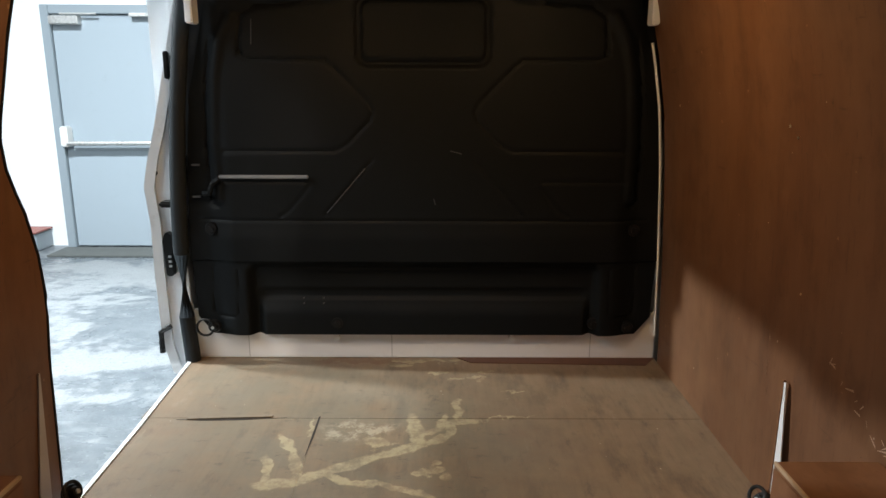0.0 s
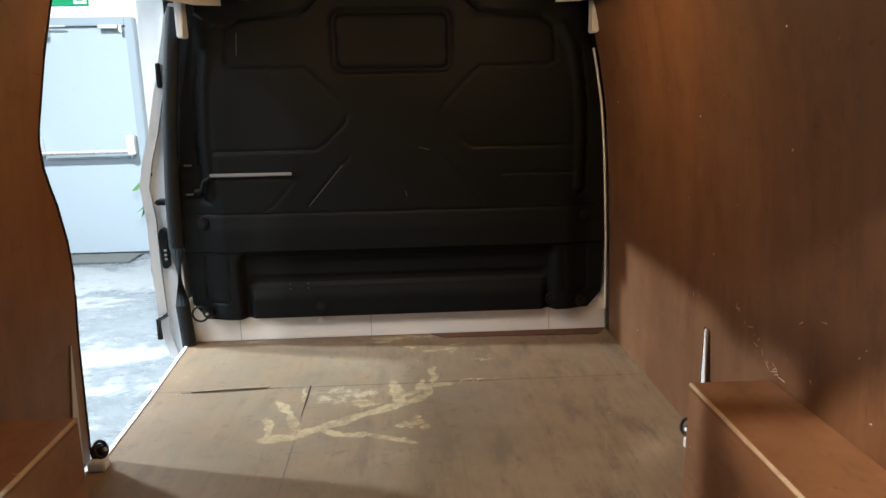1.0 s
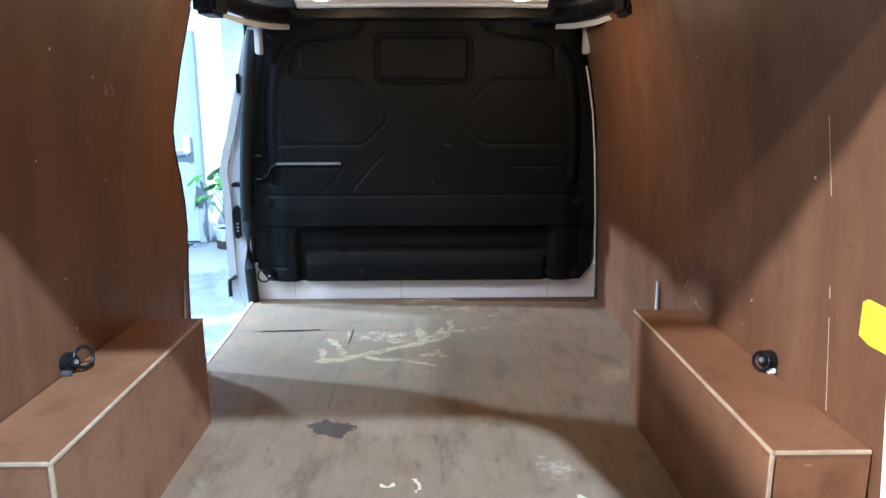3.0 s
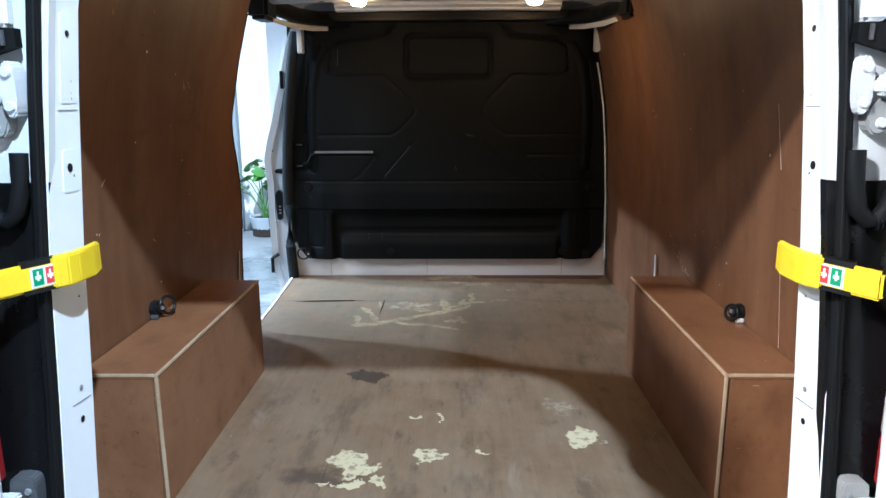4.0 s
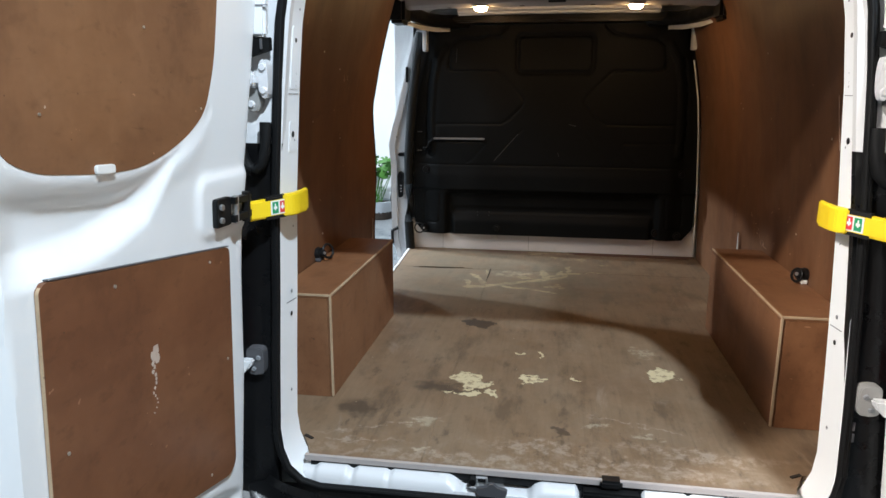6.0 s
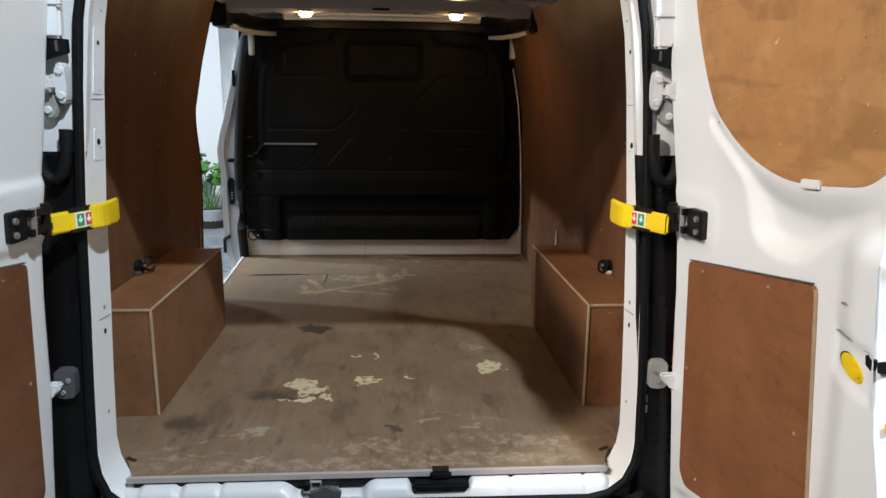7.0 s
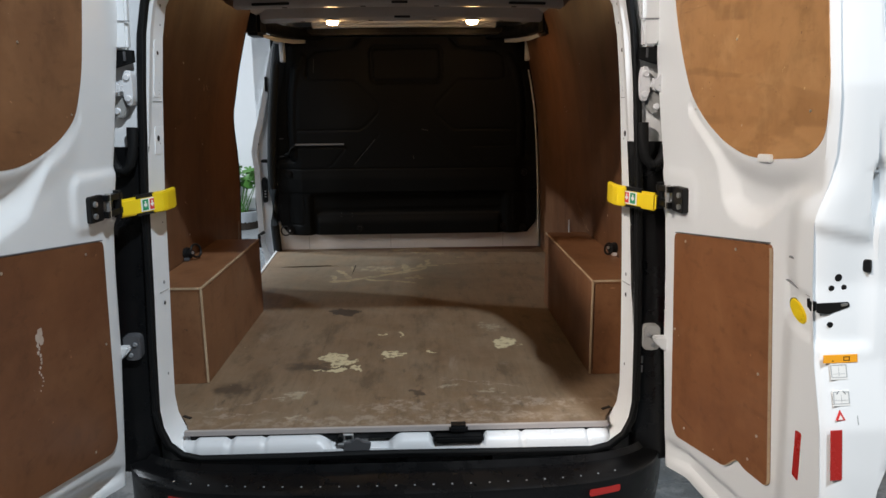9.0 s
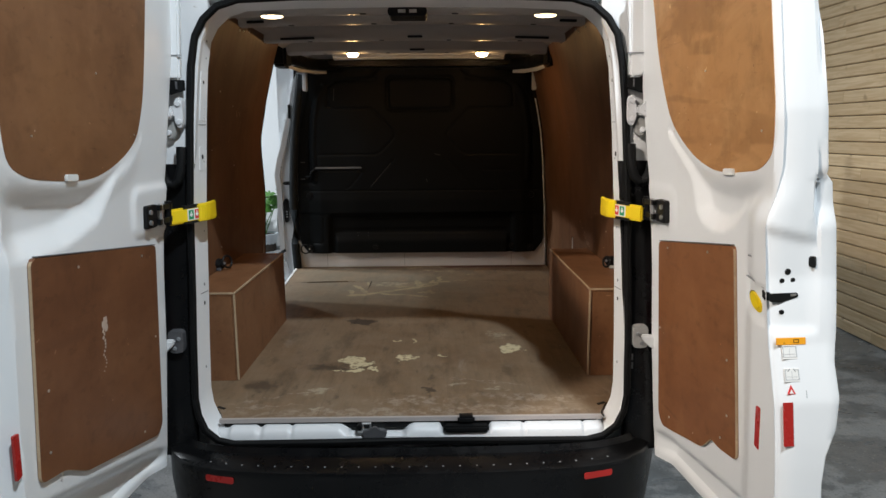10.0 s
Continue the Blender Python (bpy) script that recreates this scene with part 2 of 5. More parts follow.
    scrape = spots([(-0.45, 0.2, 0.16, 0.008, 25), (-0.5, 0.1, 0.12, 0.01, 5), (0.0, 0.14, 0.14, 0.035, 0), (0.42, 0.16, 0.2, 0.03, -5),
                    (0.25, 0.32, 0.16, 0.006, -18), (0.3, 0.09, 0.22, 0.02, 0), (0.0, 0.045, 0.60, 0.03, 0)], 0.6)
    broken = n.ramp(n.noise(26, 5, 0.7), 0.42, 0.6)
    c = n.mix(n.math("MULTIPLY", scrape, n.math("MULTIPLY", broken, 0.38)), c, (0.46, 0.39, 0.31))
    c = n.mix(n.math("MULTIPLY", faint, n.math("MULTIPLY", broken, 0.45)), c, (0.46, 0.41, 0.29))
    c = n.mix(n.math("MULTIPLY", grease, 0.75), c, (0.05, 0.036, 0.026))
    c = n.mix(n.math("MULTIPLY", old, n.ramp(n.noise(20, 5, 0.7), 0.35, 0.62, 0.10, 0.58)), c, (0.40, 0.34, 0.20))
    c = n.mix(n.math("MULTIPLY", cream, n.ramp(n.noise(40, 4, 0.6), 0.34, 0.50, 0.25, 1.0)), c, (0.55, 0.47, 0.29))
    c = n.mix(n.math("MULTIPLY", wet, 0.85), c, (0.030, 0.020, 0.015))
    fleck = n.ramp(n.noise(38, 3, 0.6, n.scaled((1, 1, 1), (0, 0, 0), (3, 1, 0))), 0.735, 0.76)
    c = n.mix(n.math("MULTIPLY", fleck, 0.5), c, (0.6, 0.55, 0.42))
    n.bump(fine, 0.2, 0.001)
    return n.done(c, n.ramp(cloud, 0.3, 0.7, 0.45, 0.65), 0, 0.4)


def concrete():
    """Blue-grey floor paint worn to pale patches."""
    n = Nodes("worn workshop floor")
    big = n.noise(1.1, 6, 0.62, n.scaled((1, 1.6, 1), (0, 0, 0), (0.9, 2.3, 0)), 0.5)
    fine = n.noise(9, 6, 0.65)
    grit = n.noise(90, 3)
    c = n.mix(n.ramp(fine, 0.3, 0.7), (0.105, 0.118, 0.128), (0.16, 0.175, 0.187))
    edge = n.math("ADD", big, n.math("MULTIPLY", n.math("SUBTRACT", fine, 0.5), 0.35))
    c = n.mix(n.ramp(edge, 0.48, 0.55, 0, 0.7), c, (0.27, 0.28, 0.285))
    c = n.mix(n.ramp(n.noise(0.8, 5, 0.6, n.scaled((1, 1, 1), (0, 0, 0), (9, 5, 0))), 0.56, 0.66, 0, 0.7), c, (0.055, 0.06, 0.065))
    c = n.mix(n.ramp(grit, 0.55, 0.72, 0, 0.6), c, (0.05, 0.05, 0.053))
    c = n.mix(n.ramp(n.noise(38, 4, 0.7), 0.55, 0.68, 0, 0.5), c, (0.06, 0.062, 0.066))
    c = n.mix(n.ramp(n.noise(55, 3, 0.6, n.scaled((1, 1, 1), (0, 0, 0), (3, 3, 3))), 0.62, 0.72, 0, 0.5), c, (0.36, 0.37, 0.375))
    n.bump(fine, 0.1, 0.002)
    return n.done(c, n.ramp(big, 0.4, 0.6, 0.22, 0.5), 0, 0.5)


def timber():
    n = Nodes("pale softwood boards")
    info = n.add("ShaderNodeObjectInfo").outputs["Random"]
    island = n.add("ShaderNodeNewGeometry").outputs["Random Per Island"]
    both = n.math("FRACT", n.math("ADD", info, island))
    move = n.add("ShaderNodeCombineXYZ")
    n.link(n.math("MULTIPLY", both, 13.0), move.inputs[1])
    sh = n.add("ShaderNodeVectorMath", operation="ADD")
    n.link(n.co, sh.inputs[0])
    n.link(move.outputs[0], sh.inputs[1])
    m = n.add("ShaderNodeMapping")
    m.inputs["Scale"].default_value = (1, 2.0, 26)
    n.link(sh.outputs[0], m.inputs["Vector"])
    g = n.noise(1.6, 5, 0.55, m.outputs[0], 0.8)
    k = n.noise(5.0, 2, 0.5, sh.outputs[0])
    ring = n.noise(1.0, 3, 0.6, n.scaled((9, 3.5, 9), (0, 0, 0), (5, 2, 1)))
    c = n.mix(n.ramp(g, 0.3, 0.7), (0.58, 0.41, 0.23), (0.76, 0.59, 0.38))
    c = n.mix(n.ramp(k, 0.655, 0.71, 0, 0.75), c, (0.22, 0.12, 0.06))
    c = n.mix(n.ramp(ring, 0.60, 0.72, 0, 0.45), c, (0.42, 0.30, 0.18))
    c = n.mix(n.math("MULTIPLY", both, 0.45), c, (0.48, 0.34, 0.19))
    n.bump(g, 0.15, 0.001)
    return n.done(c, 0.55, 0, 0.3)


PLY_WALL = plywood("reddish plywood", (0.112, 0.048, 0.021), (0.152, 0.068, 0.031), (0.195, 0.096, 0.047), (22, 22, 1.8))
PLY_BOX = plywood("box plywood", (0.146, 0.059, 0.025), (0.210, 0.094, 0.041), (0.27, 0.136, 0.068), (9, 1.8, 9))
# lower door boards, toned per door: left darker, right brighter and more orange
PLY_DOOR_L = plywood("left door plywood, darker tone", (0.120, 0.046, 0.020), (0.172, 0.070, 0.031), (0.215, 0.098, 0.046), (4, 4, 8), 0.48, 1.0, 0.5)
PLY_DOOR_R = plywood("right door plywood, orange tone", (0.180, 0.066, 0.024), (0.245, 0.096, 0.036), (0.30, 0.132, 0.054), (4, 4, 8), 0.48, 1.0, 0.9)
# window boards, one tone per door: left browner, right much paler
PLY_WINDOW_L = plywood("left window plywood, brown tone", (0.165, 0.075, 0.034), (0.225, 0.108, 0.050), (0.275, 0.142, 0.070), (4, 4, 8), 0.48, 1.0, 0.6)
PLY_WINDOW = plywood("right window plywood, pale orange tone", (0.37, 0.175, 0.064), (0.49, 0.248, 0.096), (0.56, 0.315, 0.137), (3, 3, 6), 0.46, 1.0, 1.9)
PLY_EDGE = plywood("pale plywood edge", (0.35, 0.235, 0.14), (0.47, 0.34, 0.215), (0.55, 0.43, 0.29), (40, 40, 40), 0.6, 0.4)
FLOOR = floor_ply()
RED_PLY = plywood("dark reddish raw ply", (0.075, 0.028, 0.014), (0.105, 0.040, 0.020), (0.135, 0.060, 0.032), (2, 14, 14), 0.6)
CONCRETE = concrete()
TIMBER = timber()
WHITE = painted("white van paint", (0.76, 0.78, 0.795), 0.3, 0.3, (0.52, 0.51, 0.49), 0.06)
SILL_WHITE = painted("scuffed white sill paint", (0.64, 0.65, 0.66), 0.32, 0.1, (0.28, 0.26, 0.23), 0.5)
ROOF_GREY = painted("thin grey roof paint", (0.44, 0.435, 0.43), 0.40, 0.1, (0.3, 0.29, 0.28), 0.4)
RAIL_WHITE = painted("white rail paint", (0.80, 0.80, 0.81), 0.4, 0.1, (0.5, 0.47, 0.43), 0.3)
BULK = plastic("black moulded plastic", (0.0066, 0.0078, 0.0086), 0.5, 500, 0.15, 0.10)
BLACK = plastic("black plastic", (0.006, 0.0062, 0.0066), 0.42, 350, 0.2, 0.3)
GLOSS = plastic("gloss black plastic", (0.0035, 0.0036, 0.004), 0.3, 250, 0.1, 0.3)
DULL_MARK = plastic("dull grey mark", (0.07, 0.07, 0.07), 0.5, 300, 0.1)
RUBBER = plastic("black rubber", (0.0055, 0.0058, 0.0062), 0.6, 250, 0.15, 0.16)
SEAL_GREY = plastic("dusty grey-black rubber", (0.016, 0.019, 0.021), 0.6, 250, 0.25, 0.2)
YELLOW = plastic("yellow plastic", (0.78, 0.56, 0.01), 0.38, 300, 0.0)
RED = plastic("red reflector", (0.40, 0.022, 0.018), 0.25, 300, 0.05)
GREEN = plastic("green print", (0.01, 0.25, 0.10), 0.4, 300, 0.0)
PRINT_RED = plastic("red print", (0.6, 0.04, 0.04), 0.4, 300, 0.0)
PRINT_PALE = plastic("pale grey print", (0.40, 0.41, 0.42), 0.5, 300, 0.0)
PRINT_GREY = plastic("grey print", (0.22, 0.23, 0.24), 0.5, 300, 0.0)
ORANGE = plastic("orange label", (0.85, 0.36, 0.02), 0.4, 300, 0.0)
LABEL_WHITE = plastic("white label", (0.75, 0.75, 0.73), 0.4, 300, 0.0)
SCREW = metal("zinc screw", (0.75, 0.72, 0.66), 0.35)
STEEL = metal("galvanised steel", (0.62, 0.62, 0.62), 0.4)
ALLOY = metal("dull aluminium", (0.72, 0.71, 0.69), 0.45)
STRIP = painted("scuffed pale strip", (0.40, 0.36, 0.34), 0.4, 0, (0.25, 0.2, 0.17), 0.6)
SCUFF = plastic("scuffed grey edge", (0.20, 0.21, 0.22), 0.4, 300, 0.1)
# dark grey for small fittings; on the left lower hinge it includes shade
DULL_HINGE = plastic("dark dirty grey paint", (0.075, 0.075, 0.08), 0.45, 300, 0.4)
HINGE_WHITE = painted("scuffed white hinge paint", (0.62, 0.63, 0.65), 0.4, 0, (0.16, 0.16, 0.155), 0.75)
HINGE_GREY = painted("dirty pale hinge paint", (0.30, 0.30, 0.29), 0.45, 0, (0.08, 0.08, 0.075), 0.8)
# kept dark so the unseen walls and ceiling bounce little light
DULL_GREY = painted("dark grey for unseen walls", (0.11, 0.11, 0.115), 0.7, 0, (0.08, 0.08, 0.08), 0.3)
SCRAPE_WHITE = painted("whitish scraped wood", (0.46, 0.37, 0.31), 0.6, 0, (0.25, 0.14, 0.09), 0.9)
SCRAPED = plywood("scraped pale wood", (0.34, 0.2, 0.13), (0.5, 0.36, 0.28), (0.62, 0.5, 0.42), (40, 40, 40), 0.6)
WALL_WHITE = painted("white wall paint", (0.80, 0.81, 0.82), 0.6, 0, (0.6, 0.6, 0.6), 0.2)
DOOR_BLUE = painted("pale blue-grey door paint", (0.345, 0.395, 0.435), 0.4, 0, (0.28, 0.315, 0.345), 0.3)
FRAME_BLUE = painted("grey door frame paint", (0.27, 0.31, 0.34), 0.45, 0, (0.3, 0.33, 0.36), 0.3)
MAT = plastic("grey-green doormat", (0.10, 0.105, 0.10), 0.9, 120, 0.4)
SOIL = plastic("dark soil", (0.03, 0.022, 0.016), 0.9, 60, 0.3)
POT = painted("grey-white pot glaze", (0.52, 0.56, 0.6), 0.4, 0, (0.4, 0.4, 0.4), 0.2)
LEAF = painted("green leaf", (0.07, 0.20, 0.035), 0.4, 0, (0.14, 0.28, 0.06), 0.6)
LENS = glow("warm lamp lens", (1.0, 0.60, 0.25), 160.0)
LENS_DIM = glow("dim lamp lens", (1.0, 0.78, 0.45), 6.0)

# ---- mesh helpers ----


def link_mesh(name, bm, material, parent=None, smooth=False, label="", bevel=0.0):
    if bevel:
        bmesh.ops.bevel(bm, geom=[e for e in bm.edges], offset=bevel, segments=2, affect="EDGES", clamp_overlap=True)
    bmesh.ops.recalc_face_normals(bm, faces=bm.faces[:])
    me = bpy.data.meshes.new(name)
    bm.to_mesh(me)
    bm.free()
    me.materials.append(material)
    if smooth:
        for p in me.polygons:
            p.use_smooth = True
        me.set_sharp_from_angle(angle=radians(38))
    ob = new(name, me)
    if parent is not None:
        ob.parent = parent
    if label:
        tagged(ob, label)
    return ob


def part(name, bm, material, parent, label="", smooth=False, bevel=0.0):
    """One mesh object under a thing or under a part."""
    return link_mesh(name, bm, material, parent, smooth, label, bevel)


def thing(name, label, category, group="", kind="", at=(0, 0, 0)):
    ob = new(name)
    ob.empty_display_size = 0.05
    return tagged(ob, label, category, group, kind)


def box(x0, x1, y0, y1, z0, z1, bm=None, turn=None):
    bm = bm or bmesh.new()
    m = Matrix.Translation(((x0 + x1) / 2, (y0 + y1) / 2, (z0 + z1) / 2))
    if turn is not None:
        m = m @ turn
    bmesh.ops.create_cube(bm, size=1, matrix=m @ Matrix.Diagonal((abs(x1 - x0), abs(y1 - y0), abs(z1 - z0), 1)))
    return bm


def prism(points, f, a, b, bm=None):
    """A polygon in the plane (p, q), pushed from depth a to depth b; f(p, q, depth) gives the place."""
    bm = bm or bmesh.new()
    va = [bm.verts.new(f(p, q, a)) for p, q in points]
    vb = [bm.verts.new(f(p, q, b)) for p, q in points]
    bm.faces.new(va)
    bm.faces.new(vb[::-1])
    for i in range(len(points)):
        j = (i + 1) % len(points)
        bm.faces.new((va[i], va[j], vb[j], vb[i]))
    return bm


def tube(points, r, n=8, bm=None, closed=False, flat=1.0):
    """A round bar along points."""
    bm = bm or bmesh.new()
    pts = [Vector(p) for p in points]
    rings = []
    for i, p in enumerate(pts):
        a = pts[i - 1] if (i or closed) else p
        b = pts[(i + 1) % len(pts)] if (closed or i + 1 < len(pts)) else p
        q = (b - a).normalized().to_track_quat("Z", "Y").to_matrix()
        rings.append([bm.verts.new(p + q @ Vector((r * math.cos(k * 2 * math.pi / n), flat * r * math.sin(k * 2 * math.pi / n), 0))) for k in range(n)])
    last = len(rings) if closed else len(rings) - 1
    for i in range(last):
        u, v = rings[i], rings[(i + 1) % len(rings)]
        s = 0
        if closed and i == len(rings) - 1:
            s = min(range(n), key=lambda k: (v[k].co - u[0].co).length)
        for k in range(n):
            bm.faces.new((u[k], u[(k + 1) % n], v[(k + 1 + s) % n], v[(k + s) % n]))
    if not closed:
        bm.faces.new(rings[0][::-1])
        bm.faces.new(rings[-1])
    return bm


def disc(centre, way, r, h, n=14, bm=None, r2=None):
    """A short round plug at centre, reaching h along way."""
    bm = bm or bmesh.new()
    m = Matrix.Translation(centre) @ Vector(way).to_track_quat("Z", "Y").to_matrix().to_4x4()
    bmesh.ops.create_cone(bm, cap_ends=True, segments=n, radius1=r, radius2=r if r2 is None else r2, depth=h, matrix=m @ Matrix.Translation((0, 0, h / 2)))
    return bm


def sheet(rows, thick=None, closed=False, bm=None):
    """A skin through rows of points; with thick (a vector) it gets a back and rims."""
    bm = bm or bmesh.new()
    vs = [[bm.verts.new(p) for p in r] for r in rows]

    def skin(g, flip):
        for i in range(len(g) - 1):
            for j in range(len(g[0]) - (0 if closed else 1)):
                k = (j + 1) % len(g[0])
                f = (g[i][j], g[i][k], g[i + 1][k], g[i + 1][j])
                bm.faces.new(f[::-1] if flip else f)

    skin(vs, False)
    if thick is not None:
        bk = [[bm.verts.new(Vector(p) + Vector(thick)) for p in r] for r in rows]
        skin(bk, True)
        n, m = len(rows), len(rows[0])
        rim = [(i, 0) for i in range(n)] + [(n - 1, j) for j in range(1, m)] + [(i, m - 1) for i in range(n - 2, -1, -1)] + [(0, j) for j in range(m - 2, 0, -1)]
        for a, b in zip(rim, rim[1:] + rim[:1]):
            bm.faces.new((vs[a[0]][a[1]], vs[b[0]][b[1]], bk[b[0]][b[1]], bk[a[0]][a[1]]))
    return bm


def rounded(points, r, n=5):
    """A polygon with its corners rounded."""
    out = []
    k = len(points)
    for i in range(k):
        p, a, b = Vector(points[i]), Vector(points[i - 1]), Vector(points[(i + 1) % k])
        ra = min(r, (a - p).length * 0.45, (b - p).length * 0.45)
        s, e = p + (a - p).normalized() * ra, p + (b - p).normalized() * ra
        for j in range(n + 1):
            t = j / n
            out.append(tuple(s * (1 - t) ** 2 + p * 2 * t * (1 - t) + e * t * t))
    return out


def lerp(z, table):
    return float(np.interp(z, [a for a, _ in table], [b for _, b in table]))


def step(a, b, v):
    t = np.clip((v - a) / (b - a), 0, 1)
    return t * t * (3 - 2 * t)


def flat_xy(p, q, d):
    return Vector((p, q, d))


def flat_xz(p, q, d):
    return Vector((p, d, q))


# ---- workshop round the van ----
XR, XL, YF, YB, ZC = 2.97, -8.0, 6.5, -7.0, 5.2
ob = link_mesh("ground", box(XL - 0.2, XR + 0.2, YB - 0.2, YF + 0.2, GROUND - 0.1, GROUND), CONCRETE)
tagged(ob, "grey painted concrete workshop floor worn to pale patches", "floor", kind="structure")
ob = link_mesh("wall_north", box(XL, XR + 0.2, YF, YF + 0.2, GROUND, ZC), WALL_WHITE)
tagged(ob, "plain white painted workshop wall around the fire door", "wall", kind="structure")
# unseen west and south walls and ceiling, added dark to limit bounce
ob = link_mesh("wall_west", box(XL - 0.2, XL, YB, YF + 0.2, GROUND, ZC), DULL_GREY)
tagged(ob, "unseen workshop wall, dark grey to limit bounced light", "wall", kind="structure")
ob = link_mesh("wall_south", box(XL, XR + 0.2, YB - 0.2, YB, GROUND, ZC), DULL_GREY)
tagged(ob, "unseen workshop wall, dark grey to limit bounced light", "wall", kind="structure")
ob = link_mesh("ceiling", box(XL - 0.2, XR + 0.2, YB - 0.2, YF + 0.2, ZC, ZC + 0.15), DULL_GREY)
tagged(ob, "unseen workshop ceiling, dark grey to limit bounced light", "ceiling", kind="structure")
TIMBER_WALL = link_mesh("wall_east", box(XR + 0.024, XR + 0.2, YB, YF, GROUND, ZC), plastic("dark backing", (0.06, 0.04, 0.025), 0.9, 50, 0.1))
tagged(TIMBER_WALL, "workshop wall clad with horizontal pale pine boards", "wall", kind="structure")

# fire door in the white wall
FIRE = thing("door_1", "pale blue-grey fire door with a push bar in a grey frame", "door", kind="structure")
FX0, FX1, FZ1 = -3.42, -2.34, 1.655
part("frame_post", box(FX0, FX0 + 0.075, YF - 0.09, YF, GROUND, FZ1), FRAME_BLUE, FIRE, bevel=0.006)
part("frame_post", box(FX1 - 0.075, FX1, YF - 0.09, YF, GROUND, FZ1), FRAME_BLUE, FIRE, bevel=0.006)
part("frame_head", box(FX0 + 0.076, FX1 - 0.076, YF - 0.088, YF, FZ1 - 0.075, FZ1), FRAME_BLUE, FIRE, bevel=0.006)
part("leaf", box(FX0 + 0.08, FX1 - 0.08, YF - 0.055, YF - 0.005, GROUND + 0.012, FZ1 - 0.08), DOOR_BLUE, FIRE, bevel=0.004)
part("push_bar", tube([(FX0 + 0.12, YF - 0.15, 0.47), (FX1 - 0.12, YF - 0.15, 0.475)], 0.02, 10), ALLOY, FIRE, "pale metal push bar", smooth=True)
for x in (FX0 + 0.12, FX1 - 0.12):
    part("bar_latch", box(x - 0.032, x + 0.032, YF - 0.17, YF - 0.055, 0.44, 0.62), LABEL_WHITE, FIRE, "white latch box", bevel=0.012)
part("bar_cover", box(FX0 + 0.16, FX1 - 0.16, YF - 0.075, YF - 0.056, 0.40, 0.455), FRAME_BLUE, FIRE, bevel=0.004)
part("closer", box(-3.335, -3.08, YF - 0.13, YF - 0.055, 1.49, 1.56), ALLOY, FIRE, "silver door closer", bevel=0.006)
part("closer_arm", box(-3.24, -2.92, YF - 0.12, YF - 0.105, 1.57, 1.585), ALLOY, FIRE, bevel=0.003)
part("closer_arm", box(-2.64, -2.47, YF - 0.12, YF - 0.09, 1.555, 1.585), ALLOY, FIRE, bevel=0.004)
part("stay", box(-2.46, -2.435, YF - 0.12, YF - 0.09, 1.52, 1.585), ALLOY, FIRE, bevel=0.004)

mat = link_mesh("doormat", box(-3.42, -2.47, 6.04, 6.38, GROUND, GROUND + 0.016), MAT, bevel=0.005)
tagged(mat, "flat grey ribbed doormat on the floor at the fire door", "doormat")
kerb = link_mesh("wall_plinth", box(-5.6, -3.60, 6.22, 6.5, GROUND, GROUND + 0.17), FRAME_BLUE, bevel=0.012)
tagged(kerb, "low grey painted plinth along the white wall", "plinth", kind="structure")
part("plinth_cap", box(-5.6, -3.59, 6.21, 6.49, GROUND + 0.171, GROUND + 0.185), plastic("worn red tile", (0.3, 0.12, 0.1), 0.6, 60, 0.3), kerb)

SIGN = thing("exit_sign", "green fire exit sign with white lettering on the wall", "sign")
part("plate", box(-3.09, -2.735, 6.488, 6.5, 1.76, 1.915), GREEN, SIGN, bevel=0.002)
part("pictogram", box(-2.86, -2.75, 6.482, 6.4875, 1.775, 1.90), LABEL_WHITE, SIGN, "white pictogram panel")
part("arrow", prism([(-2.835, 1.80), (-2.775, 1.80), (-2.775, 1.88), (-2.80, 1.88), (-2.80, 1.82), (-2.835, 1.82)], flat_xz, 6.478, 6.4815), GREEN, SIGN)
text = bpy.data.curves.new("wording", "FONT")
text.body, text.size, text.extrude = "Fire Exit", 0.062, 0.0015
word = new("wording", text)
word.matrix_world = pose(-3.08, 6.4855, 1.815, 90, 0, 0)
text.materials.append(LABEL_WHITE)
word.parent = SIGN
part("backboard", box(-3.092, -2.733, 6.4995, 6.503, 1.758, 1.917), LABEL_WHITE, SIGN)

# potted plant at the foot of the wall
PLANT = thing("potted_plant", "leafy green split-leaf plant in a pale grey pot on the floor", "plant")
PX, PY = -2.0, 6.2
rows = []
for r, z in ((0.145, 0), (0.15, 0.01), (0.185, 0.2), (0.19, 0.21), (0.175, 0.212), (0.17, 0.19)):
    rows.append([(PX + r * math.cos(a * math.pi / 14), PY + r * math.sin(a * math.pi / 14), GROUND + z) for a in range(28)])
part("pot", sheet(rows, closed=True), POT, PLANT, "pale grey round pot", smooth=True)
part("soil", disc((PX, PY, GROUND + 0.005), (0, 0, 1), 0.165, 0.185, 20), SOIL, PLANT)
rng = random.Random(5)
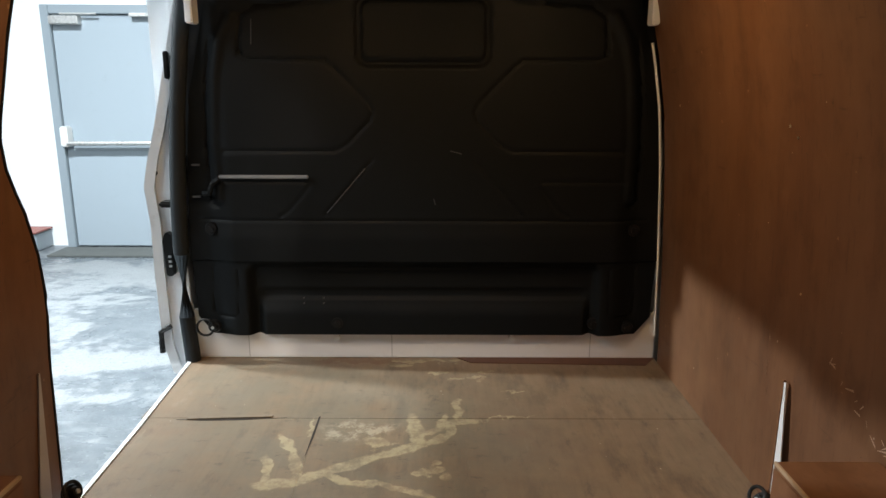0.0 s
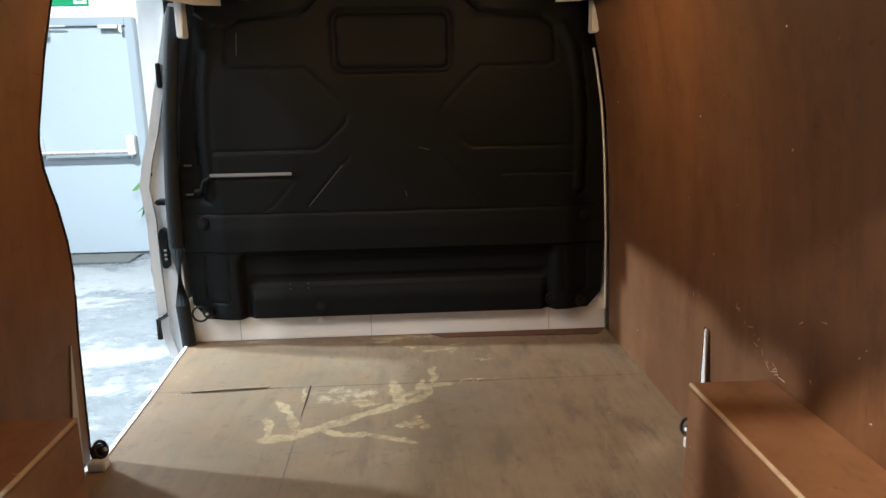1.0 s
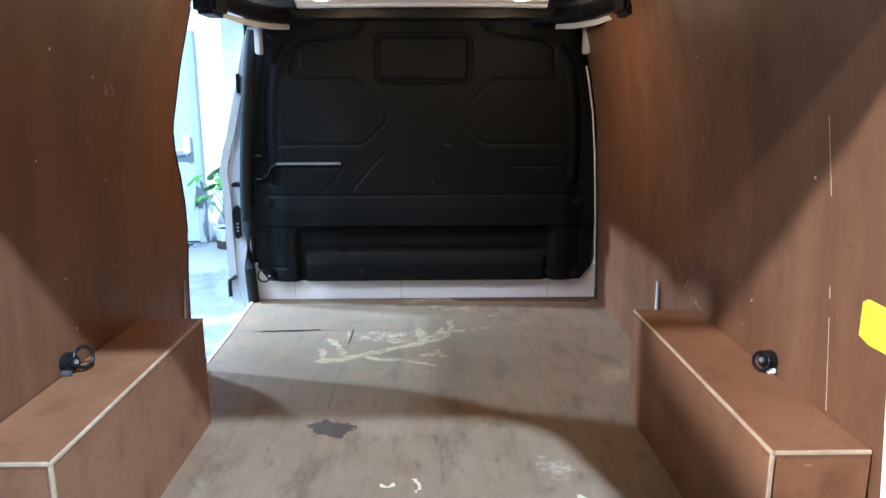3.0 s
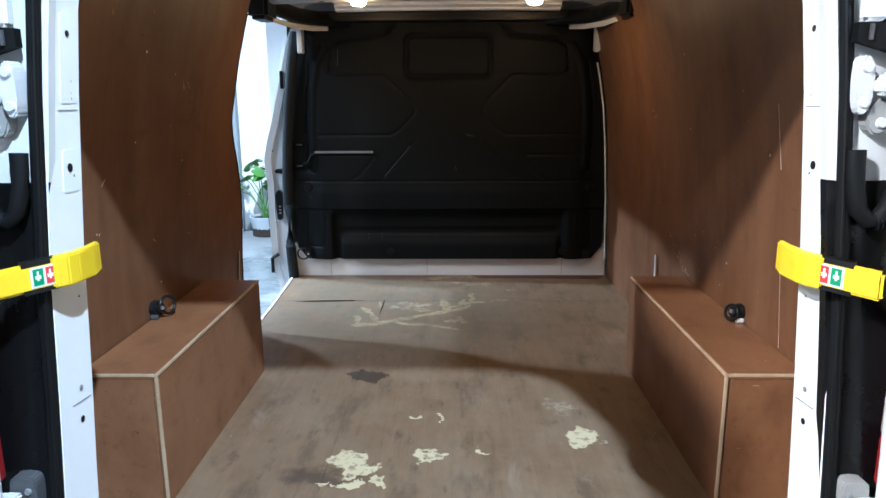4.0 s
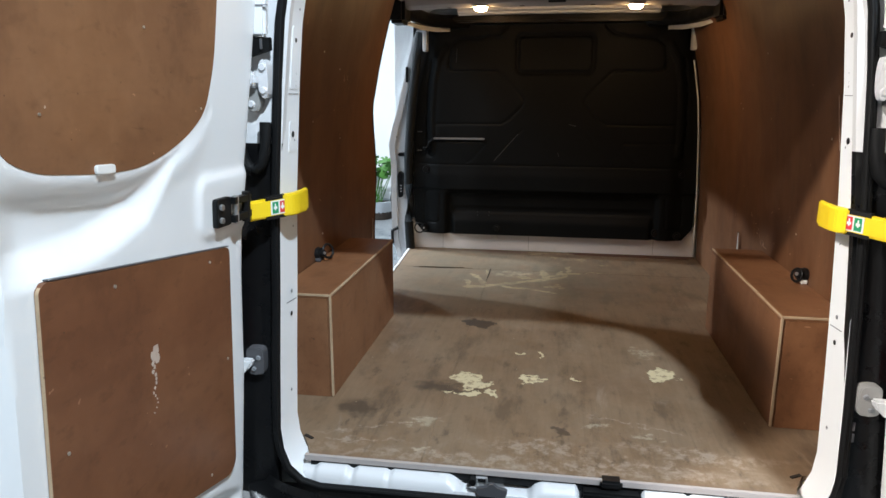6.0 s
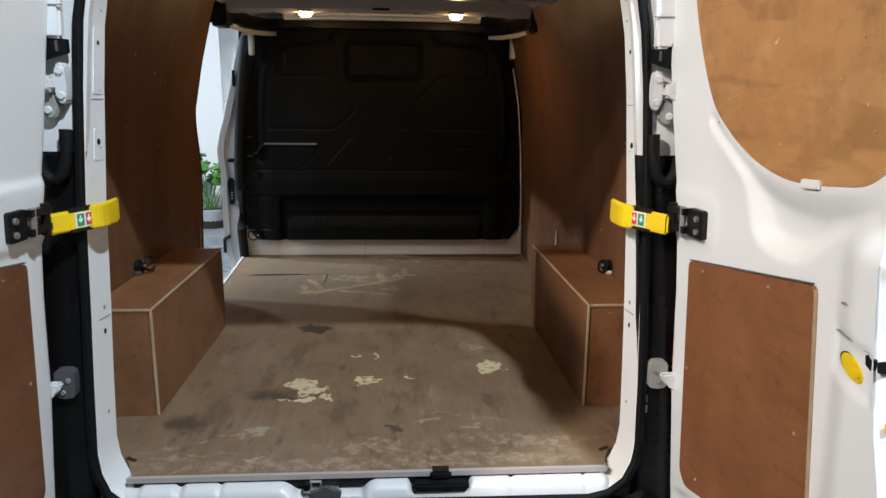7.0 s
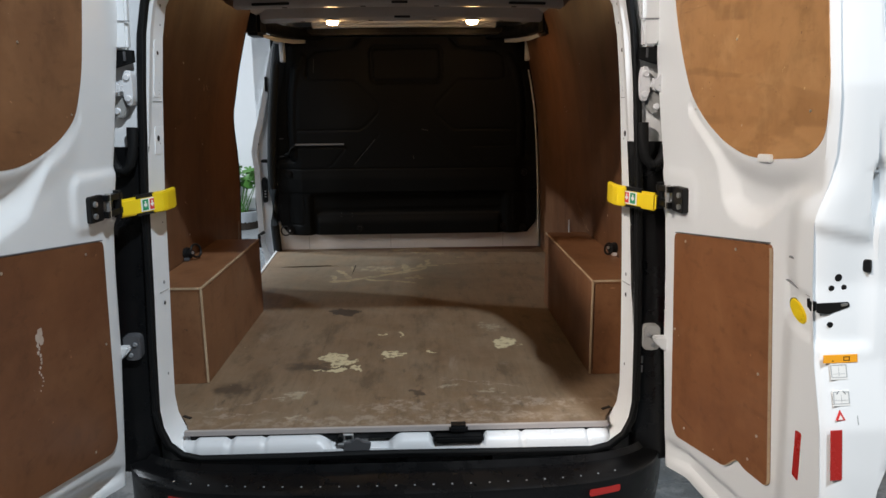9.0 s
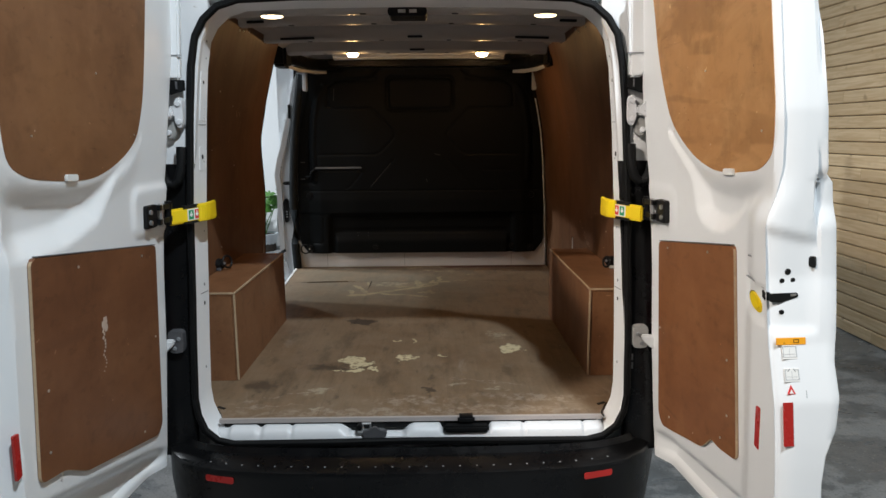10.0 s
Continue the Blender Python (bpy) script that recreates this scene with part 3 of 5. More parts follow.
for i in range(15):
    a = i * 2.4 + rng.uniform(-0.3, 0.3)
    reach, high = rng.uniform(0.1, 0.36), rng.uniform(0.30, 0.62)
    tip = Vector((PX + math.cos(a) * reach, PY - abs(math.sin(a)) * reach * 0.6 + 0.05, GROUND + 0.19 + high))
    base = Vector((PX + rng.uniform(-0.04, 0.04), PY + rng.uniform(-0.04, 0.04), GROUND + 0.185))
    mid = base.lerp(tip, 0.55) + Vector((0, 0, 0.08))
    part("stem", tube([base, mid, tip], 0.005, 6), LEAF, PLANT)
    size = rng.uniform(0.10, 0.17)
    out = []
    for k in range(26):
        u = k / 26 * 2 * math.pi
        rr = size * (0.62 + 0.38 * math.cos(u)) ** 0.5
        if k % 4 == 2 and 3 < k < 23:
            rr *= 0.45
        out.append((rr * math.cos(u) * 1.1, rr * math.sin(u)))
    yaw, dip = a + rng.uniform(-0.5, 0.5), rng.uniform(0.2, 0.9)
    m = Matrix.Translation(tip) @ Euler((rng.uniform(-0.5, 0.5), dip, yaw)).to_matrix().to_4x4()
    bm = bmesh.new()
    c = bm.verts.new(m @ Vector((0.02, 0, 0.012)))
    vs = [bm.verts.new(m @ Vector((p, q, -0.25 * (p * p + q * q) / size))) for p, q in out]
    for k in range(26):
        bm.faces.new((c, vs[k], vs[(k + 1) % 26]))
    part("leaf", bm, LEAF, PLANT)

# ---- van body ----
VAN = thing("van", "white panel van body with black bumper, rear doorway open", "van")
WALL_X = [(-0.02, 0.85), (0.0, 0.85), (0.4, 0.838), (0.7, 0.823), (0.9, 0.806), (1.08, 0.775), (1.25, 0.735), (1.4, 0.69)]
LOOP = [(0.0, -0.052), (0.3, -0.054), (0.56, -0.055), (0.606, -0.043), (0.640, -0.012), (0.659, 0.0337), (0.667, 0.0869), (0.666, 0.2597), (0.662, 0.4312), (0.651, 0.6938), (0.632, 0.9623), (0.621, 1.1092), (0.6062, 1.1939), (0.5851, 1.2386), (0.5479, 1.2706), (0.4903, 1.2877), (0.3164, 1.2952), (0.0, 1.2984)]
RAKE = 0.09  # the doorway leans forward towards the roof


WIDER = {1: [(-0.06, 0.0), (0.0, 0.010), (0.3, 0.013), (0.6, 0.018), (0.9, 0.030), (1.2, 0.030), (1.29, 0.014)],
         -1: [(-0.06, 0.0), (0.4, 0.0), (0.6, 0.006), (0.9, 0.018), (1.2, 0.022), (1.29, 0.014)]}


def doorway(s):
    """One half of the doorway's outline, from the sill's middle to the header's."""
    return [(x + (lerp(z, WIDER[s]) if 0 < i < len(LOOP) - 1 else 0.0), z + 0.008 * step(1.22, 1.29, z)) for i, (x, z) in enumerate(LOOP)]


def loop_at(off, y):
    """The doorway's outline, grown by off, at depth y."""
    sides = {}
    for s in (1, -1):
        pts, half = doorway(s), []
        for i, (x, z) in enumerate(pts):
            a, b = pts[max(i - 1, 0)], pts[min(i + 1, len(pts) - 1)]
            t = Vector((b[0] - a[0], b[1] - a[1])).normalized()
            half.append((x + t.y * off if 0 < i < len(pts) - 1 else 0.0, z - t.x * off))
        sides[s] = half
    full = sides[1] + [(-x, z) for x, z in sides[-1][-2:0:-1]]
    return [Vector((x, y + RAKE * max(z, 0), z)) for x, z in full]


part("door_frame", sheet([loop_at(0.006, -0.036), loop_at(0.001, -0.032), loop_at(-0.002, 0.0), loop_at(-0.006, 0.035), loop_at(-0.009, 0.058), loop_at(0.06, 0.064)], closed=True),
     WHITE, VAN, "white painted doorway frame", smooth=True)
part("door_seal", tube(loop_at(0.0085, -0.046), 0.0115, 10, closed=True), RUBBER, VAN, "black rubber door seal", smooth=True)
part("seal_bead", tube(loop_at(0.0035, -0.055), 0.0045, 8, closed=True), RUBBER, VAN, smooth=True)
# pressed pads, seams, slots and dents along the doorway's posts
for s in (-1, 1):
    side = [(q, p) for p, q in doorway(s)[5:14]]

    def post_x(z):
        return lerp(z, side)

    for z0, z1, name in ((0.79, 0.868, "frame_pad"), (0.945, 1.10, "frame_pad")):
        part(name, prism(rounded([(0.006 + RAKE * z0, z0), (0.05 + RAKE * z0, z0), (0.05 + RAKE * z1, z1), (0.006 + RAKE * z1, z1)], 0.008, 3),
                         lambda p, q, k: Vector((s * (post_x(q) - 0.0035 - 0.12 * (p - RAKE * q) + k), p, q)), 0.0, 0.008), WHITE, VAN, bevel=0.0015)
    for z, r in ((0.835, 0.0075), (0.82, 0.003), (1.065, 0.0055), (0.985, 0.003), (0.965, 0.003), (0.955, 0.003), (0.432, 0.005), (0.372, 0.006), (0.165, 0.004), (0.60, 0.0025), (1.14, 0.003), (1.19, 0.004)):
        deep = r > 0.0052
        part("frame_hole", disc((s * (post_x(z) - 0.0056 - (0.0012 if 0.79 < z < 0.868 or 0.945 < z < 1.10 else 0)), 0.024 + RAKE * z + (0.012 if r < 0.004 else 0), z), (-s, 0, 0), r, 0.0012, 12), BLACK if deep else PRINT_GREY, VAN)
    for z in (0.405, 0.934):
        part("frame_seam", prism([(RAKE * z, z), (0.05 + RAKE * z, z), (0.05 + RAKE * z, z + 0.0018), (RAKE * z, z + 0.0018)],
                                 lambda p, q, k: Vector((s * (post_x(q) - 0.0032 - 0.12 * (p - RAKE * q) + k), p, q)), 0.0, 0.002), PRINT_GREY, VAN)

# rear corner posts, black below and white above, flaring to the body sides
for s in (-1, 1):
    plan = [(-0.014, -0.030), (0.0, -0.040), (0.06, -0.042), (0.10, -0.036), (0.14, -0.012), (0.19, 0.08), (0.24, 0.25), (0.28, 0.5)]
    for name, z0, z1, m in (("corner_trim", -0.10, 0.815, GLOSS), ("corner_post", 0.816, 1.31, SILL_WHITE)):
        rows = []
        for k in range(9):
            z = z0 + (z1 - z0) * k / 8
            x = lerp(z, [(q, p) for p, q in LOOP[6:14]]) + 0.028
            rows.append([(s * (x + a), b + RAKE * max(z, 0), z) for a, b in plan])
        part(name, sheet(rows, (0, 0.02, 0)), m, VAN, "gloss black corner trim" if m is GLOSS else "", smooth=True)
    # hinges, buffer gap and wiring boot between post and door
    def lobe(cx, cz, hw, hh, n=20, k=2.6):
        return [(s * (cx + hw * math.copysign(abs(math.cos(a)) ** (2 / k), math.cos(a))), cz + hh * math.copysign(abs(math.sin(a)) ** (2 / k), math.sin(a))) for a in np.linspace(0, 2 * math.pi, n + 1)[:-1]]

    x, y = lerp(0.9, [(q, p) for p, q in LOOP[6:14]]) + 0.024, RAKE * 0.9
    part("post_cap", prism([(s * (x + a), z) for a, z in ((0.012, 1.066), (0.045, 1.066), (0.12, 1.14), (0.12, 1.31), (0.0, 1.31))], flat_xz, y - 0.072, y - 0.045), WHITE, VAN, "white pressed step above the hinge", bevel=0.006)
    part("post_seam", box(s * (x + 0.002), s * (x + 0.06), y - 0.0745, y - 0.070, 1.135, 1.1375), PRINT_GREY, VAN)
    # black sheet put in for the gap's shade and rubber lining
    part("gap_cover", prism([(s * (x + a), z) for a, z in ((0.006, 1.036), (0.006, 1.065), (0.045, 1.065), (0.125, 1.14), (0.125, 1.0))], flat_xz, y - 0.064, y - 0.045), RUBBER, VAN, "black fill for the shaded rubber-lined gap")
    part("gap_rib", box(s * (x + 0.022), s * (x + 0.027), y - 0.069, y - 0.062, 1.038, 1.062), DULL_HINGE, VAN)
    hinge = part("hinge", prism(lobe(x + 0.022, 0.969, 0.0125, 0.046), flat_xz, y - 0.073, y - 0.036), HINGE_WHITE, VAN, "white painted steel door hinge", bevel=0.006)
    part("hinge_arm", prism([(s * (x + a), z) for a, z in ((0.034, 0.982), (0.062, 0.99), (0.10, 1.01), (0.10, 0.936), (0.062, 0.952), (0.034, 0.954))], flat_xz, y - 0.092, y - 0.068), HINGE_WHITE, hinge, bevel=0.006)
    part("hinge_lobe", prism(lobe(x + 0.053, 0.920, 0.019, 0.030, k=2.2), flat_xz, y - 0.066, y - 0.036), HINGE_GREY, hinge, bevel=0.004)
    for a, z in ((0.0215, 0.996), (0.0215, 0.942), (0.057, 0.910)):
        part("hinge_bolt", disc((s * (x + a), y - (0.073 if a < 0.05 else 0.066), z), (0, -1, 0), 0.0095, 0.005, 12, r2=0.007), HINGE_WHITE, hinge, smooth=True)
    y, low = RAKE * 0.82, 0.035
    part("wiring_boot", tube([(s * (x + 0.024), y - 0.058, low + 0.832), (s * (x + 0.024), y - 0.062, low + 0.80), (s * (x + 0.026), y - 0.064, low + 0.765), (s * (x + 0.034), y - 0.066, low + 0.735), (s * (x + 0.050), y - 0.068, low + 0.718), (s * (x + 0.066), y - 0.07, low + 0.722), (s * (x + 0.078), y - 0.072, low + 0.742), (s * (x + 0.084), y - 0.074, low + 0.77)], 0.0145, 12), RUBBER, VAN, "black rubber wiring boot", smooth=True)
    for k in range(9):
        e = k / 8
        part("boot_rib", disc((s * (x + 0.058 + 0.027 * math.sin(e * 1.5)), y - 0.0685 - 0.006 * e, low + 0.717 + 0.055 * e * e), (s * (1 - 0.8 * e), 0, 0.25 + e), 0.0165, 0.003, 12), BLACK, VAN)
    x, y = lerp(0.265, [(q, p) for p, q in LOOP[6:14]]) + 0.03, RAKE * 0.265
    # left plate gets a darker grey: the shade on that side is painted in
    hinge = part("hinge", prism(lobe(x + 0.026, 0.272, 0.024, 0.036, 20, 5), flat_xz, y - 0.066, y - 0.036), HINGE_GREY if s > 0 else DULL_HINGE, VAN, "grey steel lower door hinge", bevel=0.005)
    part("hinge_arm", prism([(s * (x + a), z) for a, z in ((0.022, 0.283), (0.05, 0.284), (0.085, 0.276), (0.085, 0.238), (0.062, 0.236), (0.05, 0.252), (0.03, 0.262))], flat_xz, y - 0.088, y - 0.066), SILL_WHITE, hinge, bevel=0.005)
    for a, z in ((0.016, 0.282), (0.03, 0.252)):
        part("hinge_bolt", disc((s * (x + a), y - 0.066, z), (0, -1, 0), 0.007, 0.004, 10, r2=0.005), SCUFF, hinge, smooth=True)
    lamp_plan = [(0.066, -0.055), (0.10, -0.03), (0.13, 0.03), (0.13, 0.05), (0.09, 0.0), (0.066, -0.03)]
    x = 0.69
    part("tail_lamp", prism([(s * (x + a), b) for a, b in lamp_plan], flat_xy, 0.30, 0.39), plastic("dark red lens", (0.20, 0.012, 0.012), 0.25, 300, 0.05), VAN, "red tail lamp lens", bevel=0.004)
    part("tail_lamp_clear", prism([(s * (x + a), b) for a, b in lamp_plan], flat_xy, 0.392, 0.60), painted("pink clear lens", (0.36, 0.22, 0.22), 0.15, 0.5), VAN, bevel=0.004)

for z in (0.165, 0.192):
    part("trim_slot", box(0.700, 0.705, RAKE * z - 0.0435, RAKE * z - 0.040, z, z + 0.02), SCUFF, VAN)

# sill: a stamped white step between doorway and boards
rows = []
for j, (y, z) in enumerate(((-0.036, -0.058), (-0.034, -0.048), (-0.030, -0.040), (-0.022, -0.033), (-0.012, -0.029), (-0.002, -0.027), (0.02, -0.027))):
    r = []
    for i in range(249):
        x = -0.62 + i * 1.24 / 248
        pad = max(step(w + 0.018, w, abs(x - c)) for c, w in ((-0.535, 0.035), (-0.43, 0.035), (-0.32, 0.05), (-0.235, 0.03), (0.02, 0.03), (0.055, 0.04), (0.30, 0.05), (0.41, 0.035), (0.50, 0.045), (0.585, 0.02)))
        well = step(0.125, 0.075, abs(x + 0.11)) + step(0.085, 0.07, abs(x - 0.175))
        r.append((x, y - 0.004 * pad * (j < 4), z + 0.010 * pad * step(0, 4, j) - 0.020 * min(well, 1) * (j > 1)))
    rows.append(r)
part("sill", sheet(rows), SILL_WHITE, VAN, "stamped white rear sill, scuffed", smooth=True)
part("sill_gap", box(-0.60, 0.60, -0.002, 0.012, -0.034, -0.0125), BLACK, VAN, "dark gap under the edging strip")
part("latch_plate", box(-0.175, -0.085, -0.03, 0.0, -0.046, -0.034), STEEL, VAN, bevel=0.003)
part("striker", tube([(-0.155, -0.018, -0.035), (-0.155, -0.018, -0.012), (-0.13, -0.018, -0.012), (-0.13, -0.018, -0.035)], 0.004, 8), STEEL, VAN, smooth=True)
part("striker_pin", disc((-0.165, -0.03, -0.022), (0, 1, 0), 0.009, 0.02, 12), BLACK, VAN)
part("latch_foot", prism(rounded([(-0.15, -0.05), (-0.08, -0.05), (-0.075, -0.03), (-0.10, -0.026), (-0.11, -0.016), (-0.12, -0.016), (-0.13, -0.026), (-0.155, -0.03)], 0.006, 2), flat_xz, -0.042, -0.03), DULL_HINGE, VAN, "grey metal latch foot")
part("sill_catch", box(0.105, 0.25, -0.034, 0.0, -0.042, -0.020), BLACK, VAN, "black plastic sill catch", bevel=0.006)
part("sill_catch_block", box(0.15, 0.205, -0.020, 0.018, -0.016, 0.006), BLACK, VAN, bevel=0.006)

# bumper with a step edge, grip studs and reflectors
plan = [(-0.92, 0.5), (-0.86, 0.28), (-0.79, 0.08), (-0.72, -0.085), (-0.62, -0.17), (-0.48, -0.21), (-0.25, -0.228), (0, -0.232)]
plan = plan + [(-x, y) for x, y in plan[-2::-1]]
fine_x = np.linspace(-1, 1, 61)
knots = np.linspace(-1, 1, len(plan))
soft = np.array(plan)
plan = [(float(np.interp(u, knots, soft[:, 0])), float(np.interp(u, knots, soft[:, 1]))) for u in fine_x]
plan = [(x * 1.032, y) for x, y in plan]
for _ in range(3):
    plan = [plan[0]] + [((a[0] + 2 * b[0] + c[0]) / 4, (a[1] + 2 * b[1] + c[1]) / 4) for a, b, c in zip(plan, plan[1:], plan[2:])] + [plan[-1]]
BUMPER = part("bumper", sheet([[(x * 0.93, y * 0.5 - 0.012 if y < 0 else y, -0.044) for x, y in plan], [(x * 0.95, y * 0.55 - 0.01 if y < 0 else y, -0.062) for x, y in plan],
                              [(x * 0.985, y * 0.95 if y < 0 else y, -0.070) for x, y in plan], [(x, y, -0.076) for x, y in plan], [(x * 1.003, y * 1.012 if y < 0 else y, -0.088) for x, y in plan],
                              [(x, y * 1.0, -0.10) for x, y in plan], [(x, y * 0.99 if y < 0 else y, -0.2) for x, y in plan], [(x * 0.985, y * 0.9 if y < 0 else y, -0.3) for x, y in plan], [(x * 0.96, y * 0.7 if y < 0 else y, -0.36) for x, y in plan]]),
              GLOSS, VAN, "gloss black plastic rear bumper", smooth=True)
for i in range(25):
    x = -0.60 + i * 0.05
    y = lerp(x, plan) * 0.93
    part("grip_stud", disc((x, y + 0.012, -0.0705), (0, 0, 1), 0.0028, 0.0035, 8), SCUFF, BUMPER)
for s in (-1, 1):
    part("reflector", prism(rounded([(-0.045, -0.010), (0.045, -0.010), (0.045, 0.010), (-0.045, 0.010)], 0.006, 2),
                            lambda p, q, d: Vector((s * 0.565 + p, -0.187 - d + abs(s * 0.565 + p) * 0.30 - 0.17, -0.106 + q)), -0.018, 0.004), RED, BUMPER, "red reflector")

# body sides, roof and floor pan
for s in (-1, 1):
    prof = [(-0.28, 0.93), (0.1, 0.975), (0.45, 0.985), (0.8, 0.955), (1.15, 0.90), (1.38, 0.83), (1.46, 0.74)]
    ys = [(0.5, 2.75)] if s > 0 else [(0.5, 1.58), (2.66, 2.75)]
    for y0, y1 in ys:
        rows = [[(s * x, y0, z), (s * x, (y0 + y1) / 2, z), (s * x, y1, z)] for z, x in prof]
        part("body_side", sheet(rows, (-s * 0.03, 0, 0)), WHITE, VAN, smooth=True)
    if s < 0:
        part("cant_rail", box(-0.90, -0.76, 1.58, 2.66, 1.36, 1.45), WHITE, VAN, bevel=0.01)
        part("side_step", box(-0.90, -0.80, 1.58, 2.66, -0.33, -0.12), WHITE, VAN, "white side step under the sliding door", bevel=0.008)
part("sliding_door", sheet([[(-x - 0.115, y, z) for y in (0.42, 1.0, 1.62)] for z, x in ((-0.20, 0.95), (0.1, 0.975), (0.45, 0.985), (0.8, 0.955), (1.15, 0.90), (1.36, 0.84), (1.50, 0.76))], (0.06, 0, 0)), WHITE, VAN, "white sliding side door, slid open", smooth=True)
rows = []
for y in (0.03, 0.10, 0.6, 1.4, 2.2, 2.75):
    rows.append([(x, y, 1.42 + 0.05 * (1 - (x / 0.8) ** 2) - (0.06 if y < 0.05 else 0)) for x in np.linspace(-0.76, 0.76, 13)])
part("roof", sheet(rows, (0, 0, 0.012)), ROOF_GREY, VAN, "grey painted bare steel roof skin", smooth=True)
part("rear_header", box(-0.62, 0.62, 0.085, 0.24, 1.308, 1.42), WHITE, VAN, "white painted rear roof header", bevel=0.008)
part("header_latch", prism(rounded([(-0.06, 1.278), (0.06, 1.278), (0.066, 1.295), (0.045, 1.325), (-0.045, 1.325), (-0.066, 1.295)], 0.012, 3), flat_xz, 0.22, 0.33), BLACK, VAN, "black roof latch", bevel=0.004)
for x in (-0.018, 0.018):
    part("latch_slot", box(x - 0.012, x + 0.012, 0.217, 0.221, 1.288, 1.298), ALLOY, VAN)
for y, drop in ((0.40, 1.315), (0.86, 1.35), (1.30, 1.34), (1.78, 1.335)):
    rows = []
    for a, z in ((-0.075, 1.40), (-0.05, drop + 0.01), (-0.03, drop), (0.03, drop), (0.05, drop + 0.01), (0.075, 1.40)):
        rows.append([(x, y + a, z - 0.012 * (x / 0.72) ** 2) for x in np.linspace(-0.72, 0.72, 9)])
    bow = part("roof_bow", sheet(rows, (0, 0, 0.006)), ROOF_GREY, VAN, smooth=True)
    for x in (-0.5, -0.16, 0.16, 0.5):
        part("bow_hole", disc((x, y, drop - 0.011 * (x / 0.72) ** 2 + 0.0), (0, 0, -1), 0.012, 0.002, 10), BLACK, bow)
# long dark slots pressed into the back faces of the roof bows
for y, z, x0, x1 in ((0.86, 1.360, -0.67, -0.60), (0.86, 1.360, 0.60, 0.67), (1.30, 1.349, -0.63, -0.47), (1.30, 1.349, -0.035, 0.035), (1.30, 1.349, 0.47, 0.63), (1.78, 1.345, -0.04, 0.04)):
    part("bow_slot", prism(rounded([(x0, z - 0.005), (x1, z - 0.005), (x1, z + 0.005), (x0, z + 0.005)], 0.004, 2), lambda p, q, k: Vector((p, y - 0.051 - 0.4 * (q - z) + k, q - 0.012 * (p / 0.72) ** 2)), -0.003, 0.004), BLACK, VAN)
# bright screw heads along the upper edge of the lining
for x, y, z in ((-0.713, 0.854, 1.325), (-0.712, 0.91, 1.329), (-0.709, 0.992, 1.338), (0.712, 0.963, 1.328), (0.707, 1.005, 1.343), (0.711, 0.831, 1.329), (0.711, 1.376, 1.331)):
    part("lining_screw", disc((x * 0.998, y, z), (-math.copysign(0.6, x), -0.8, -0.2), 0.0045, 0.004, 8, r2=0.002), SCREW, VAN, smooth=True)
part("front_header", box(-0.66, 0.66, 2.36, 2.52, 1.318, 1.362), BLACK, VAN, "black foam front header", bevel=0.01)
for s in (-1, 1):
    # roof side rails: black cover, pale flange and a black end block
    part("side_rail", sheet([[(s * 0.715, y, 1.352), (s * 0.67, y, 1.378), (s * 0.60, y, 1.40)] for y in (0.1, 0.9, 1.75, 2.3)], (0, 0, 0.01)), ROOF_GREY, VAN, smooth=True)
    part("rail_cover", tube([(s * 0.735, 1.78, 1.345), (s * 0.72, 1.95, 1.325), (s * 0.68, 2.15, 1.318), (s * 0.62, 2.35, 1.325), (s * 0.50, 2.47, 1.33)], 0.034, 10), BLACK, VAN, "black padded rail cover", smooth=True)
    part("rail_flange", sheet([[(s * 0.745, 1.88, 1.270), (s * 0.705, 2.12, 1.262), (s * 0.655, 2.33, 1.268), (s * 0.60, 2.46, 1.28)], [(s * 0.745, 1.88, 1.288), (s * 0.705, 2.12, 1.285), (s * 0.655, 2.33, 1.292), (s * 0.60, 2.46, 1.312)]], (0, 0.012, 0)), SILL_WHITE, VAN)
    part("rail_block", box(s * 0.70, s * 0.78, 1.70, 1.86, 1.258, 1.37), BLACK, VAN, "black plastic end block", bevel=0.015)
    part("pillar_flange", box(s * 0.725, s * 0.75, 2.42, 2.48, 1.17, 1.30), WHITE, VAN, bevel=0.004)
    part("underbody", box(s * 0.3, s * 0.8, 0.2, 2.7, -0.36, -0.10), BLACK, VAN)
    wheel = part("wheel", disc((s * 0.72, 0.72, GROUND + 0.33), (s, 0, 0), 0.33, 0.2, 28), RUBBER, VAN, "black road wheel", bevel=0.012)
    part("rim", disc((s * 0.915, 0.72, GROUND + 0.33), (s, 0, 0), 0.2, 0.012, 20), STEEL, wheel)
part("floor_pan", box(-0.84, 0.84, 0.02, 2.62, -0.10, -0.016), SILL_WHITE, VAN)
part("cab_back", box(-0.97, 0.97, 2.68, 2.75, -0.3, 1.46), WHITE, VAN)

# pale front roof flange with small notches along its lower edge
FLANGE = part("roof_flange", sheet([[(x, y, z - 0.010 * (x / 0.72) ** 2) for x in np.linspace(-0.52, 0.52, 9)] for y, z in ((2.14, 1.405), (2.15, 1.385), (2.185, 1.378), (2.19, 1.366), (2.225, 1.360), (2.23, 1.350), (2.26, 1.348))], (0, 0, 0.006)), SILL_WHITE, VAN, "pale painted front roof flange", smooth=True)
for x in (-0.31, -0.22, -0.12, 0.0, 0.10, 0.21, 0.33):
    part("flange_notch", box(x - 0.008, x + 0.008, 2.255, 2.264, 1.3425, 1.3505), BLACK, FLANGE, bevel=0.002)

